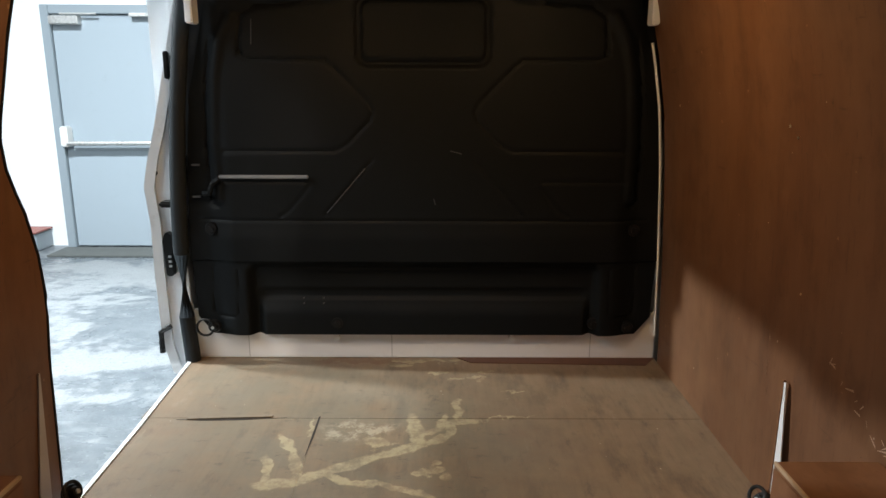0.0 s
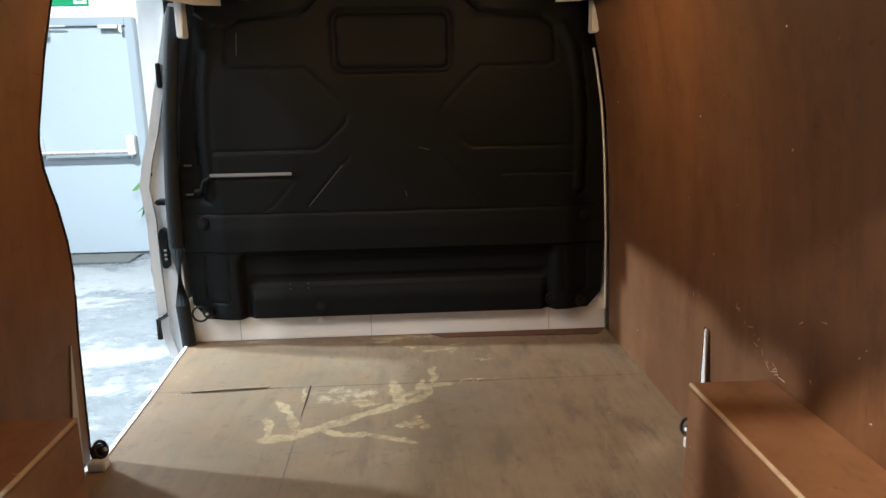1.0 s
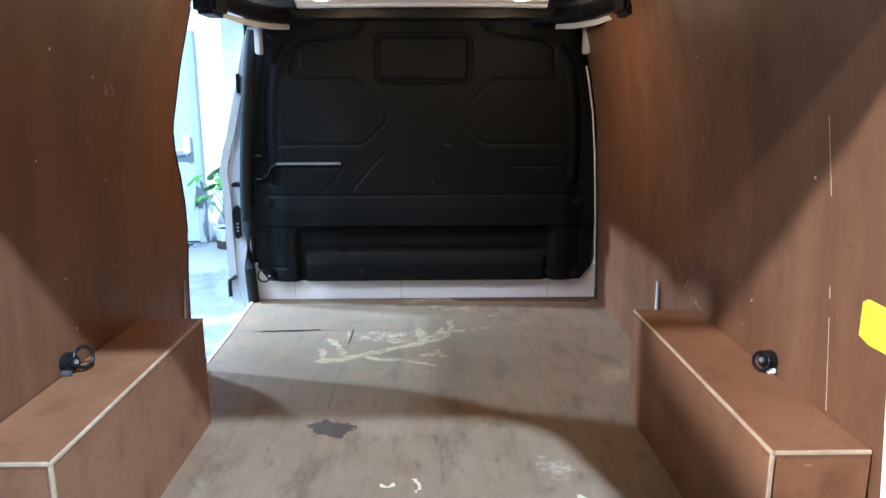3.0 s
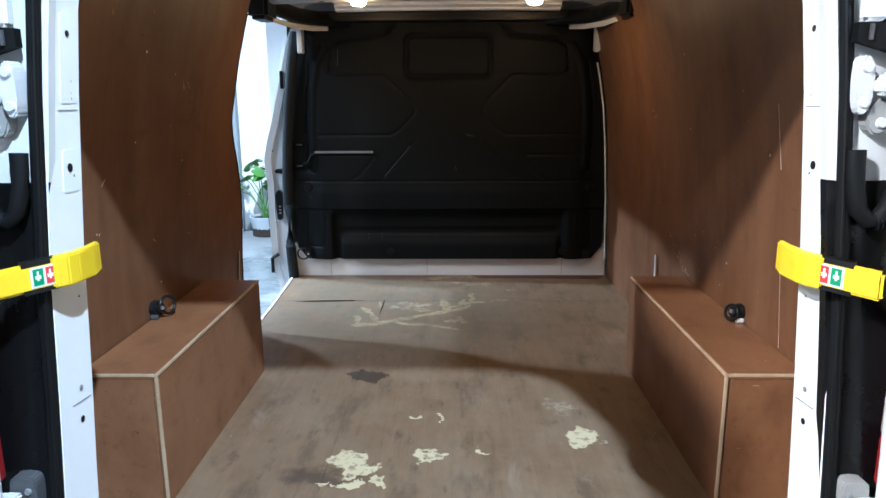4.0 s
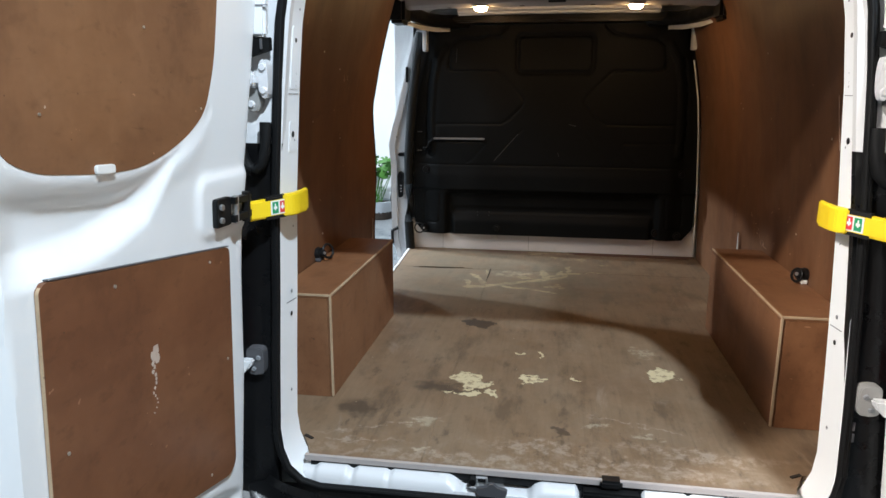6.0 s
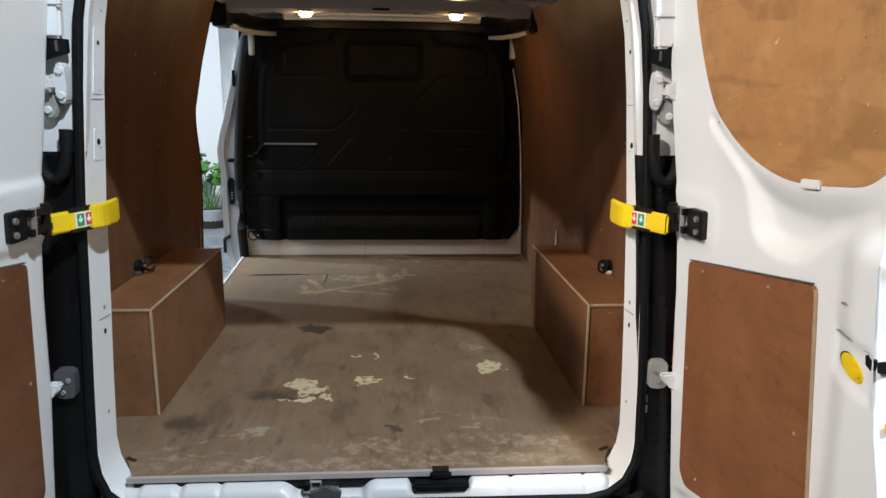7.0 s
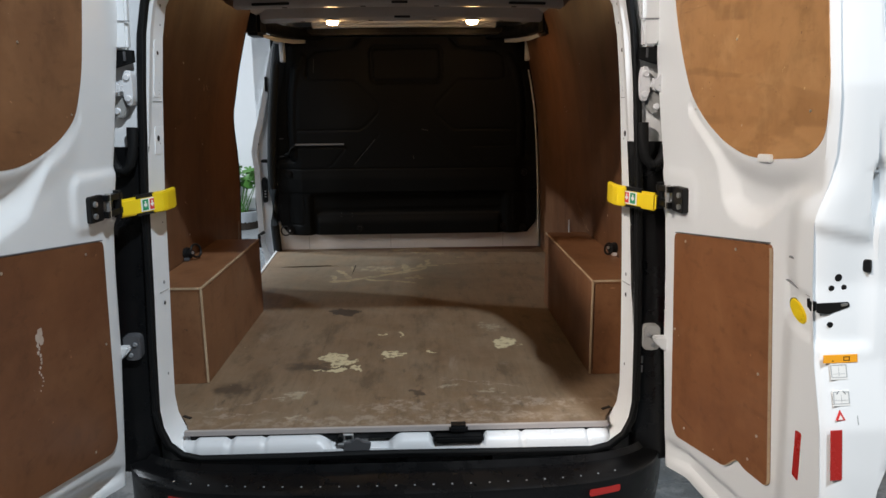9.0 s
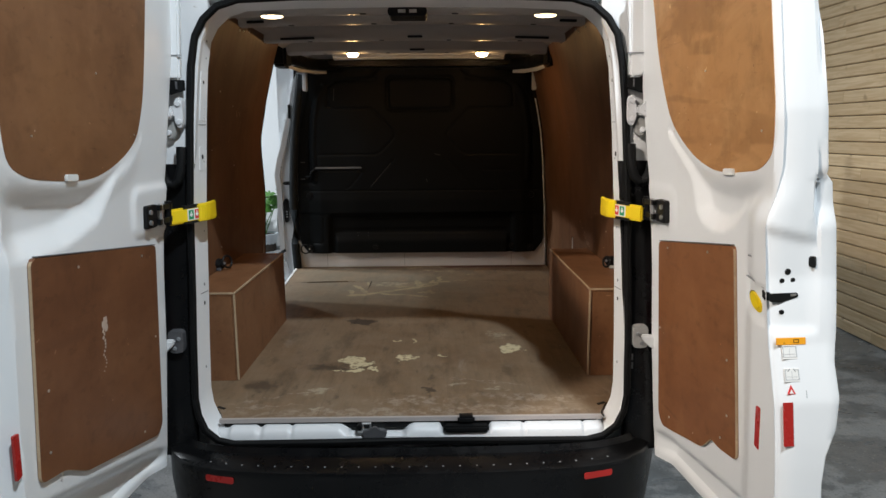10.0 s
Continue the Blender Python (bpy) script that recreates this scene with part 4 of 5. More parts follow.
# roof lamps
for x, y, z in ((-0.352, 1.78, 1.334), (0.352, 1.78, 1.334), (-0.476, 0.40, 1.311), (0.476, 0.40, 1.311)):
    far = y > 1
    lamp = thing("roof_lamp", "small warm lit oval lamp on the roof rib", "lamp", "roof lamps")
    part("bezel", disc((x, y, z), (0, 0, -1), 0.046, 0.004, 20, r2=0.042), ROOF_GREY, lamp)
    wide, deep = (0.024, 0.020) if far else (0.031, 0.007)
    dome = [[(x + 1.25 * wide * c * math.cos(a), y + 0.8 * wide * c * math.sin(a), z - 0.004 - deep * v) for a in np.linspace(0, 2 * math.pi, 21)[:-1]]
            for c, v in ((1.0, 0.0), (0.97, 0.35), (0.86, 0.65), (0.6, 0.9), (0.05, 1.0))]
    part("lens", sheet(dome, closed=True), LENS if far else LENS_DIM, lamp, "glowing warm lens", smooth=True)
    data = bpy.data.lights.new("roof_lamp_light", "AREA")
    data.shape, data.size, data.energy, data.color = "DISK", 0.05, (0.8 if far else 0.06), WARM
    new("roof_lamp_light", data).location = (x, y, z - 0.034)

# ---- floor boards and plywood lining ----
BOARDS = thing("floor", "worn brown plywood van floor with pale paint spills", "floor", kind="structure")
part("board", prism([(-0.845, 2.0535), (0.85, 2.0535), (0.85, 2.55), (-0.845, 2.55)], flat_xy, -0.014, 0.0), FLOOR, BOARDS)
part("board", prism([(-0.606, 0.004), (-0.3054, 0.004), (-0.3054, 2.0515), (-0.822, 2.0515), (-0.808, 1.58), (-0.84, 1.56), (-0.845, 0.13), (-0.655, 0.10), (-0.62, 0.04)], flat_xy, -0.014, 0.0), FLOOR, BOARDS)
part("board", prism([(-0.3046, 0.004), (0.612, 0.004), (0.625, 0.04), (0.655, 0.10), (0.85, 0.13), (0.85, 2.0515), (-0.3046, 2.0515)], flat_xy, -0.014, 0.0), FLOOR, BOARDS)
DARK = plastic("dark joint dirt", (0.02, 0.015, 0.011), 0.9, 80, 0.2)
part("board_strip", prism([(0.12, 2.531), (0.17, 2.482), (0.45, 2.474), (0.80, 2.462), (0.846, 2.531)], flat_xy, 0.0, 0.0025), RED_PLY, BOARDS, "reddish raw ply strip against the rail")
part("joint_dirt", box(-0.82, 0.84, 2.04, 2.065, -0.013, -0.0035), DARK, BOARDS)
part("joint_dirt", box(-0.316, -0.294, 0.02, 2.05, -0.0135, -0.003), DARK, BOARDS)
part("split", prism([(-0.735, 2.041), (-0.66, 2.035), (-0.56, 2.038), (-0.405, 2.054), (-0.5, 2.0475), (-0.60, 2.044)], flat_xy, 0.0, 0.0012), DARK, BOARDS, "dark open split in the board")
part("split_lip", prism([(-0.70, 2.036), (-0.60, 2.0435), (-0.45, 2.053), (-0.45, 2.07), (-0.60, 2.066), (-0.70, 2.056)], lambda p, q, d: Vector((p, q, d + 0.004 * math.exp(-((q - 2.043) / 0.02) ** 2))), -0.002, 0.002), FLOOR, BOARDS)
part("split", prism([(-0.309, 2.06), (-0.304, 2.062), (-0.3025, 1.95), (-0.3075, 1.83), (-0.309, 1.95)], flat_xy, 0.0, 0.0012), DARK, BOARDS, "dark open joint")
for s in (-1, 1):
    part("corner_gap", prism([(s * 0.65, 0.105), (s * 0.622, 0.088), (s * 0.626, 0.080), (s * 0.653, 0.096)], flat_xy, 0.0, 0.003), DARK, BOARDS, "dark gap at the lifted board corner")
part("edge_strip", box(-0.615, 0.618, -0.008, 0.0035, -0.012, 0.003), STRIP, BOARDS, "scuffed pale metal edging strip", bevel=0.001)
part("edge_strip", prism([(-0.8095, 1.56), (-0.821, 2.0), (-0.848, 2.55), (-0.860, 2.55), (-0.833, 2.0), (-0.822, 1.56)], flat_xy, -0.05, 0.004), SILL_WHITE, BOARDS, "white edging strip at the side doorway")


def lining(name, s, front, label):
    """Ply sheet on the van's side, leaning in towards the roof; front(z) is where it ends ahead."""
    zs = [0.0, 0.1, 0.2, 0.3, 0.4, 0.47, 0.55, 0.62, 0.66, 0.70, 0.74, 0.78, 0.82, 0.88, 0.94, 1.0, 1.08, 1.15, 1.2, 1.25, 1.30, 1.36]
    rows = []
    for z in zs:
        x, y1 = lerp(z, WALL_X), front(z)
        rows.append([(s * x, (0.066 + RAKE * z) + (y1 - 0.066 - RAKE * z) * k / 10, z) for k in range(11)])
    ob = link_mesh(name, sheet(rows, (s * 0.009, 0, 0)), PLY_WALL, smooth=True)
    return tagged(ob, label, "plywood panel", kind="structure")


right = lining("wall_right", 1, lambda z: 2.49, "reddish-brown plywood lining on the closed van side")
left = lining("wall_left", -1, lambda z: lerp(z, [(0, 1.62), (0.36, 1.622), (0.5, 1.632), (0.62, 1.612), (0.72, 1.575), (0.80, 1.525), (0.87, 1.508), (1.0, 1.52), (1.15, 1.54), (1.3, 1.545)]),
              "reddish-brown plywood lining with a shaped edge at the side doorway")
part("black_edging", tube([(-lerp(z, WALL_X) - 0.003, lerp(z, [(0, 1.62), (0.36, 1.622), (0.5, 1.632), (0.62, 1.612), (0.72, 1.575), (0.80, 1.525), (0.87, 1.508), (1.0, 1.52), (1.3, 1.545)]) + 0.004, z) for z in np.linspace(0.02, 1.26, 26)], 0.006, 6), RUBBER, left)
# tapered pale gaps where the lining is cut above the boxes
part("tapered_gap", prism([(1.522, 0.02), (1.572, 0.02), (1.577, 0.352), (1.572, 0.352)], lambda p, q, d: Vector((-lerp(q, WALL_X) + 0.002 + d, p, q)), 0.0, 0.003), STRIP, left, "tapered white gap at the plywood joint")
part("upright", prism([(1.572, 0.0), (1.530, 0.0), (1.562, 0.338), (1.569, 0.338)], lambda p, q, d: Vector((0.828 + d, p, q)), 0.0, 0.003), WHITE, right, "tapered white sliver at the plywood joint")
part("upright_edge", prism([(1.584, 0.0), (1.573, 0.0), (1.570, 0.342), (1.574, 0.342)], lambda p, q, d: Vector((0.826 + d, p, q)), 0.0, 0.006), PLY_BOX, right)
rng = random.Random(11)
for s, parent in ((1, right), (-1, left)):
    for i in range(8):
        y, z = rng.uniform(0.2, 2.4 if s > 0 else 1.45), rng.uniform(0.4, 1.2)
        x = lerp(z, WALL_X) - 0.0005
        part("screw", disc((s * x, y, z), (-s, 0, 0), rng.choice((0.0022, 0.003, 0.0035)), 0.0015, 8), SCREW if i % 3 else PLY_EDGE, parent)
for s, parent in ((1, right),):
    for z0, z1 in ((0.34, 0.535), (0.575, 0.60), (0.78, 0.935)):
        part("sheet_joint", prism([(0.497 + 0.065 * z0, z0), (0.4985 + 0.065 * z0, z0), (0.4988 + 0.065 * z1, z1), (0.498 + 0.065 * z1, z1)],
                                  lambda p, q, d: Vector((s * (lerp(q, WALL_X) - d), p, q)), 0.0, 0.0012), SCRAPED, parent, "pale plywood sheet joint")
rng = random.Random(21)
for s, parent, y0, y1, z0, z1, n in ((1, right, 1.20, 1.42, 0.34, 0.44, 16), (1, right, 0.75, 1.15, 0.36, 0.55, 6), (-1, left, 1.02, 1.08, 0.98, 1.0, 7), (-1, left, 0.5, 1.3, 0.4, 0.9, 5), (1, right, 1.666, 1.678, 0.26, 0.41, 5)):
    for i in range(n):
        y, z = rng.uniform(y0, y1), rng.uniform(z0, z1)
        if n == 16:
            z = 0.44 - (1.42 - y) * 0.45 + rng.uniform(-0.015, 0.015)
        long, tilt, fat = rng.uniform(0.006, 0.028), rng.uniform(-1.2, 1.2) if n != 5 or s < 0 else 1.5, rng.uniform(0.0008, 0.0022)
        cy, cz = math.cos(tilt) * long / 2, math.sin(tilt) * long / 2
        part("scuff", prism([(y - cy, z - cz - fat), (y + cy, z + cz - fat * 0.3), (y + cy, z + cz + fat * 0.3), (y - cy * 0.8, z - cz * 0.8 + fat)],
                            lambda p, q, d: Vector((s * (lerp(q, WALL_X) - d), p, q)), -0.001, 0.0008), SCRAPED, parent)
# white return beside the bulkhead
part("bulkhead_return", tube([(lerp(z, WALL_X) - 0.012, 2.50, z) for z in np.linspace(0.1, 1.12, 16)], 0.0045, 6), WHITE, VAN, smooth=True)


def wheel_box(s, xi, y0, y1, label):
    h, t = 0.335, 0.012
    b = thing("wheel_arch_box", label, "storage box", "wheel arch boxes")
    xo = 0.836
    part("top", box(s * (xi + 0.0005), s * xo, y0 + 0.0005, y1, h - t, h), PLY_BOX, b, bevel=0.001)
    part("side", box(s * xi, s * (xi + t), y0 + 0.003, y1, 0.0, h - t - 0.0005), PLY_BOX, b, bevel=0.001)
    part("rear_end", box(s * (xi + t), s * xo, y0, y0 + t, 0.0, h - t - 0.0005), PLY_BOX, b, bevel=0.001)
    part("front_end", box(s * (xi + t), s * xo, y1 - t, y1, 0.0, h - t - 0.0005), PLY_BOX, b, bevel=0.001)
    part("edge", box(s * (xi - 0.001), s * (xi + 0.0055), y0 - 0.001, y1, h - 0.0062, h + 0.0008), PLY_EDGE, b, "pale raw plywood edge", bevel=0.001)
    part("edge", box(s * (xi + 0.006), s * xo, y0 - 0.0012, y0 + 0.0055, h - 0.0062, h + 0.0008), PLY_EDGE, b, "pale raw plywood edge", bevel=0.001)
    part("edge", box(s * (xi - 0.001), s * (xi + 0.0062), y0 - 0.0012, y0 + 0.0062, 0.002, h - 0.0066), PLY_EDGE, b, "pale raw plywood edge", bevel=0.001)
    return b


wheel_box(-1, 0.649, 0.352, 1.19, "brown plywood box over the wheel arch beside the side doorway")
wheel_box(1, 0.651, 0.362, 1.24, "brown plywood box over the wheel arch on the closed side")


def tie_down(at, out, label, ring=0.028, lay=(0.9, 0.0)):
    """A black lashing point with a hanging ring; out is the way it faces."""
    t = thing("lashing_ring", label, "lashing ring", "lashing rings")
    o, c = Vector(out).normalized(), Vector(at)
    side = o.cross(Vector((0, 0, 1))).normalized()
    up = side.cross(o)
    part("base", disc(c, o, 0.025, 0.014, 18, r2=0.02), BLACK, t, smooth=True)
    part("boss", disc(c + o * 0.012, o, 0.016, 0.014, 14, r2=0.012), BLACK, t, smooth=True)
    part("bolt", disc(c + o * 0.026, o, 0.006, 0.004, 6), STEEL, t)
    mid = c + o * 0.022 + side * ring * lay[0] + up * ring * lay[1]
    part("ring", tube([mid + side * ring * math.cos(a) + up * ring * math.sin(a) for a in np.linspace(0, 2 * math.pi, 19)[:-1]], 0.0045, 8, closed=True), BLACK, t, "black wire ring", smooth=True)
    return t


for s in (1, -1):
    y = 0.745 if s > 0 else 0.772
    t = tie_down((s * 0.828, y, 0.362), (-s, -0.5, 0.25), "black lashing ring on a small tab above the box", 0.021 if s > 0 else 0.025, (0.15, -0.2) if s > 0 else (-1.0, 0.15))
    part("tab", box(s * 0.815, s * 0.837, y - 0.024, y - 0.012, 0.336, 0.350), LABEL_WHITE if s > 0 else DULL_HINGE, t, "plastic tab", bevel=0.003)
    y = 1.57 if s > 0 else 1.60
    t = tie_down((s * 0.818, y, 0.035), (-s, -0.3, 0.5), "black lashing ring at the floor ahead of the box", 0.022, (0.35, 0.3))
    part("tab", box(s * 0.785, s * 0.83, y - 0.045, y - 0.01, 0.0, 0.028), SILL_WHITE, t, bevel=0.003)

# ---- bulkhead ----
BH = thing("bulkhead", "black moulded plastic bulkhead panel behind the cab", "bulkhead")
EDGE = [(0.10, 0.765), (0.165, 0.818), (0.4, 0.826), (0.7, 0.82), (0.934, 0.795), (1.08, 0.758), (1.2, 0.728), (1.335, 0.69)]
YB_ = 2.50


def seg(X, Z, a, b):
    ax, az, bx, bz = *a, *b
    t = np.clip(((X - ax) * (bx - ax) + (Z - az) * (bz - az)) / ((bx - ax) ** 2 + (bz - az) ** 2), 0, 1)
    return np.hypot(X - ax - t * (bx - ax), Z - az - t * (bz - az))


def line(X, Z, pts):
    return np.min([seg(X, Z, a, b) for a, b in zip(pts, pts[1:])], axis=0)


def rect(X, Z, x0, x1, z0, z1, r):
    dx, dz = np.abs(X - (x0 + x1) / 2) - (x1 - x0) / 2 + r, np.abs(Z - (z0 + z1) / 2) - (z1 - z0) / 2 + r
    return np.hypot(np.maximum(dx, 0), np.maximum(dz, 0)) + np.minimum(np.maximum(dx, dz), 0) - r


def relief(X, Z):
    """Depth of the moulding, positive towards the load space."""
    A = np.abs(X)
    d = 0.035 * step(0.76, 0.66, A)                         # centre stands proud of the outer flange
    d -= 0.012 * step(0.735, 0.745, A) * step(0.55, 0.6, Z) * step(0.95, 0.9, Z)
    win = rect(X, Z, -0.213, 0.213, 1.052, 1.258, 0.035)
    d -= 0.016 * step(0.016, 0.005, np.abs(win))              # groove round the blanked window
    g = lambda pts, w=0.008, h=0.009: 0.75 * h * step(w, w * 0.3, line(A, Z, pts))
    d -= g([(0.61, 1.10), (0.595, 1.07), (0.57, 1.064), (0.327, 1.062), (0.29, 1.03), (0.185, 0.92), (0.172, 0.893), (0.185, 0.86), (0.26, 0.785), (0.30, 0.764), (0.68, 0.76)])
    d -= g([(0.61, 1.08), (0.60, 1.20), (0.55, 1.235), (0.42, 1.245), (0.32, 1.262), (0.27, 1.31)], 0.01, 0.014)
    d += 0.014 * step(1.235, 1.26, Z) * step(0.27, 0.33, A) * step(0.6, 0.52, A)
    d -= g([(0.174, 0.735), (0.339, 0.544)], 0.007, 0.008)
    d -= g([(0.70, 0.66), (0.41, 0.66), (0.39, 0.645), (0.47, 0.555), (0.50, 0.535)], 0.007, 0.007)
    d -= 0.006 * step(0.006, 0.002, np.abs(Z - 0.52)) * step(0.80, 0.78, A)
    d += 0.012 * step(0.37, 0.378, Z) * step(0.52, 0.45, Z)
    low = rect(X, Z, -0.62, 0.62, 0.02, 0.362, 0.03)
    d -= 0.045 * step(0.012, -0.02, low)
    d += 0.03 * step(0.24, 0.17, Z) * step(0.60, 0.57, A)
    d -= 0.012 * step(0.27, 0.262, Z) * step(0.23, 0.238, Z) * step(0.60, 0.57, A)
    d -= 0.006 * step(0.005, 0.002, np.abs(rect(A, Z, 0.66, 0.755, 0.17, 0.36, 0.02)))
    # the long curved cheek beside the outer flange
    ch = line(A, Z, [(0.71, 0.60), (0.715, 0.80), (0.70, 1.0), (0.675, 1.12), (0.63, 1.20)])
    d += 0.016 * step(0.028, 0.004, ch)
    d -= 0.012 * step(0.01, 0.002, np.abs(ch - 0.032)) * step(0.70, 0.72, A)
    return d


nx, nz = 210, 165
U, Z = np.meshgrid(np.linspace(-1, 1, nx), np.linspace(0.10, 1.335, nz))
half = np.interp(Z, [a for a, _ in EDGE], [b for _, b in EDGE])
X = U * half
Y = YB_ + 0.02 - 0.75 * relief(X, Z)
rows = [[(X[i, j], Y[i, j], Z[i, j]) for j in range(nx)] for i in range(nz)]
part("panel", sheet(rows), BULK, BH, "black moulded panel with ribs and a blanked window", smooth=True)
part("backing", box(-0.83, 0.83, 2.56, 2.60, 0.0, 1.34), BLACK, BH)
part("lower_rail", prism([(-0.838, 0.0), (0.8485, 0.0), (0.842, 0.185), (0.80, 0.165), (0.76, 0.105), (0.335, 0.098), (0.325, 0.088), (0.315, 0.098), (-0.305, 0.098), (-0.315, 0.088), (-0.325, 0.098), (-0.62, 0.101), (-0.655, 0.098), (-0.76, 0.105), (-0.80, 0.165), (-0.838, 0.185)], flat_xz, 2.532, 2.56), RAIL_WHITE, BH, "scuffed white painted lower rail", bevel=0.003)
for x in (-0.645, -0.12, 0.61):
    part("rail_seam", box(x - 0.0012, x + 0.0012, 2.5312, 2.533, 0.004, 0.094), PRINT_PALE, BH)
for x in (-0.32, 0.32):
    part("rail_clip", disc((x, 2.533, 0.084), (0, -1, 0), 0.012, 0.016, 12), LABEL_WHITE, BH)
part("trim_strip", box(-0.698, -0.393, 2.478, 2.492, 0.670, 0.682), SCUFF, BH, "scuffed grey strip", bevel=0.003)
part("edge_roll", tube([(-0.70, 2.488, 0.668), (-0.72, 2.485, 0.655), (-0.735, 2.488, 0.62), (-0.76, 2.50, 0.615)], 0.01, 8), BULK, BH, smooth=True)
for x, z in ((-0.746, 0.49), (0.736, 0.488), (-0.314, 0.144), (0.613, 0.143), (0.735, 0.13)):
    part("fixing", disc((x, 2.515, z), (0, -1, 0), 0.024, 0.012, 16, r2=0.02), BLACK, BH, smooth=True)
    part("fixing_head", disc((x, 2.503, z), (0, -1, 0), 0.011, 0.008, 10), BLACK, BH, smooth=True)
tie_down((-0.755, 2.50, 0.135), (0, -1, 0.05), "black wire lashing ring low on the bulkhead", 0.03)
for z in (0.60, 0.71):
    part("clip", box(-0.802 + (z - 0.58) * 0.03, -0.775 + (z - 0.58) * 0.03, 2.508, 2.518, z, z + 0.006), DULL_MARK, BH)
for x, z in ((-0.50, 0.45), (-0.50, 0.40), (-0.50, 0.50), (-0.43, 0.24), (-0.43, 0.22), (-0.36, 0.24), (-0.36, 0.22), (0.10, 0.55), (0.33, 0.758), (0.0, 0.74)):
    part("rivet", disc((x, 2.503, z), (0, -1, 0), 0.003, 0.003, 8), DULL_MARK, BH)
for p, q in (((-0.565, 1.11), (-0.56, 1.19)), ((0.04, 0.58), (0.035, 0.60)), ((-0.335, 0.55), (-0.20, 0.705)), ((0.09, 0.765), (0.13, 0.755))):
    part("scratch", tube([(p[0], 2.492, p[1]), (q[0], 2.492, q[1])], 0.0016, 5), DULL_MARK, BH, "pale scratch")

# door post of the side doorway, seen from within
post = [(-0.80, 1.30), (-0.822, 1.25), (-0.878, 1.02), (-0.925, 0.83), (-0.955, 0.735), (-0.978, 0.63), (-0.966, 0.50), (-0.968, 0.32), (-0.962, 0.05), (-0.93, -0.07), (-0.90, -0.30), (-0.84, -0.30), (-0.845, 0.0), (-0.858, 0.2), (-0.86, 0.4), (-0.845, 0.7), (-0.825, 0.9), (-0.79, 1.15), (-0.765, 1.30)]
part("side_door_post", prism(post, flat_xz, 2.56, 2.66), WHITE, VAN, "white side door post", bevel=0.006)
part("side_door_lip", prism([(x - 0.006, z) for x, z in post[:10]] + [(x + 0.03, z) for x, z in post[9::-1]], flat_xz, 2.545, 2.559), SILL_WHITE, VAN)
part("side_seal", tube([(-0.775, 2.505, 1.28), (-0.797, 2.505, 1.15), (-0.828, 2.505, 0.9), (-0.844, 2.505, 0.7), (-0.853, 2.505, 0.55), (-0.856, 2.505, 0.4), (-0.855, 2.505, 0.17), (-0.845, 2.505, 0.0), (-0.84, 2.51, -0.06)], 0.027, 12), SEAL_GREY, VAN, "black rubber side door seal", smooth=True)
part("side_latch", prism(rounded([(-0.925, 0.31), (-0.90, 0.31), (-0.895, 0.46), (-0.915, 0.475), (-0.93, 0.45)], 0.012, 3), flat_xz, 2.53, 2.56), BLACK, VAN, "black side door catch", bevel=0.003)
for z in (0.345, 0.362, 0.38):
    part("catch_tooth", box(-0.912, -0.902, 2.526, 2.531, z, z + 0.008), STEEL, VAN)
part("side_stop", box(-0.92, -0.87, 2.50, 2.56, 0.565, 0.585), BLACK, VAN, bevel=0.006)
part("side_peg", disc((-0.945, 2.556, 0.68), (0, -1, 0), 0.011, 0.008, 12), BLACK, VAN)
part("side_hinge", box(-0.885, -0.868, 2.53, 2.56, 0.09, 0.2), BLACK, VAN, bevel=0.003)
part("side_hinge", box(-0.873, -0.858, 2.53, 2.56, 1.0, 1.09), BLACK, VAN, bevel=0.003)
part("side_edge_seal", tube([(-0.972, 2.575, 0.37), (-0.976, 2.57, 0.30), (-0.968, 2.57, 0.20), (-0.955, 2.57, 0.10)], 0.009, 8), RUBBER, VAN, smooth=True)
part("side_handle", tube([(-0.93, 2.54, 0.12), (-0.965, 2.53, 0.10), (-0.965, 2.53, 0.02)], 0.011, 8), BLACK, VAN, "black bottom runner arm", smooth=True)

# ---- rear doors ----
LEAN = 0.045
UMAX = [(-0.2, 0.67), (-0.1, 0.68), (0.2, 0.71), (0.3, 0.718), (0.6, 0.712), (0.75, 0.70), (0.785, 0.67), (1.0, 0.64), (1.15, 0.615), (1.36, 0.57)]
UMIN = [(-0.2, 0.01), (0.0, 0.0), (0.26, -0.014), (0.5, -0.011), (0.71, -0.02), (0.83, -0.047), (0.96, -0.07), (1.1, -0.095), (1.2, -0.115), (1.48, -0.17)]
WINDOW_R = [(-0.012, 1.36), (0.02, 1.24), (0.046, 1.12), (0.085, 1.02), (0.132, 0.933), (0.205, 0.877), (0.29, 0.833), (0.375, 0.810), (0.45, 0.807), (0.58, 0.820), (0.628, 0.855), (0.634, 0.935), (0.610, 1.135), (0.580, 1.38)]
LOWER_R = [(0.072, 0.588), (0.492, 0.642), (0.523, 0.125), (0.435, 0.118), (0.402, 0.126), (0.35, 0.078), (0.10, 0.028), (0.072, 0.058)]
WINDOW_L = [(0.055, 1.40), (0.066, 1.26), (0.083, 1.10), (0.100, 0.99), (0.138, 0.897), (0.20, 0.854), (0.28, 0.821), (0.36, 0.802), (0.45, 0.801), (0.60, 0.816), (0.665, 0.845), (0.68, 0.93), (0.665, 1.13), (0.64, 1.40)]
LOWER_L = [(0.07, 0.594), (0.612, 0.655), (0.624, 0.645), (0.634, 0.165), (0.545, 0.153), (0.46, 0.106), (0.09, 0.028), (0.062, 0.05)]


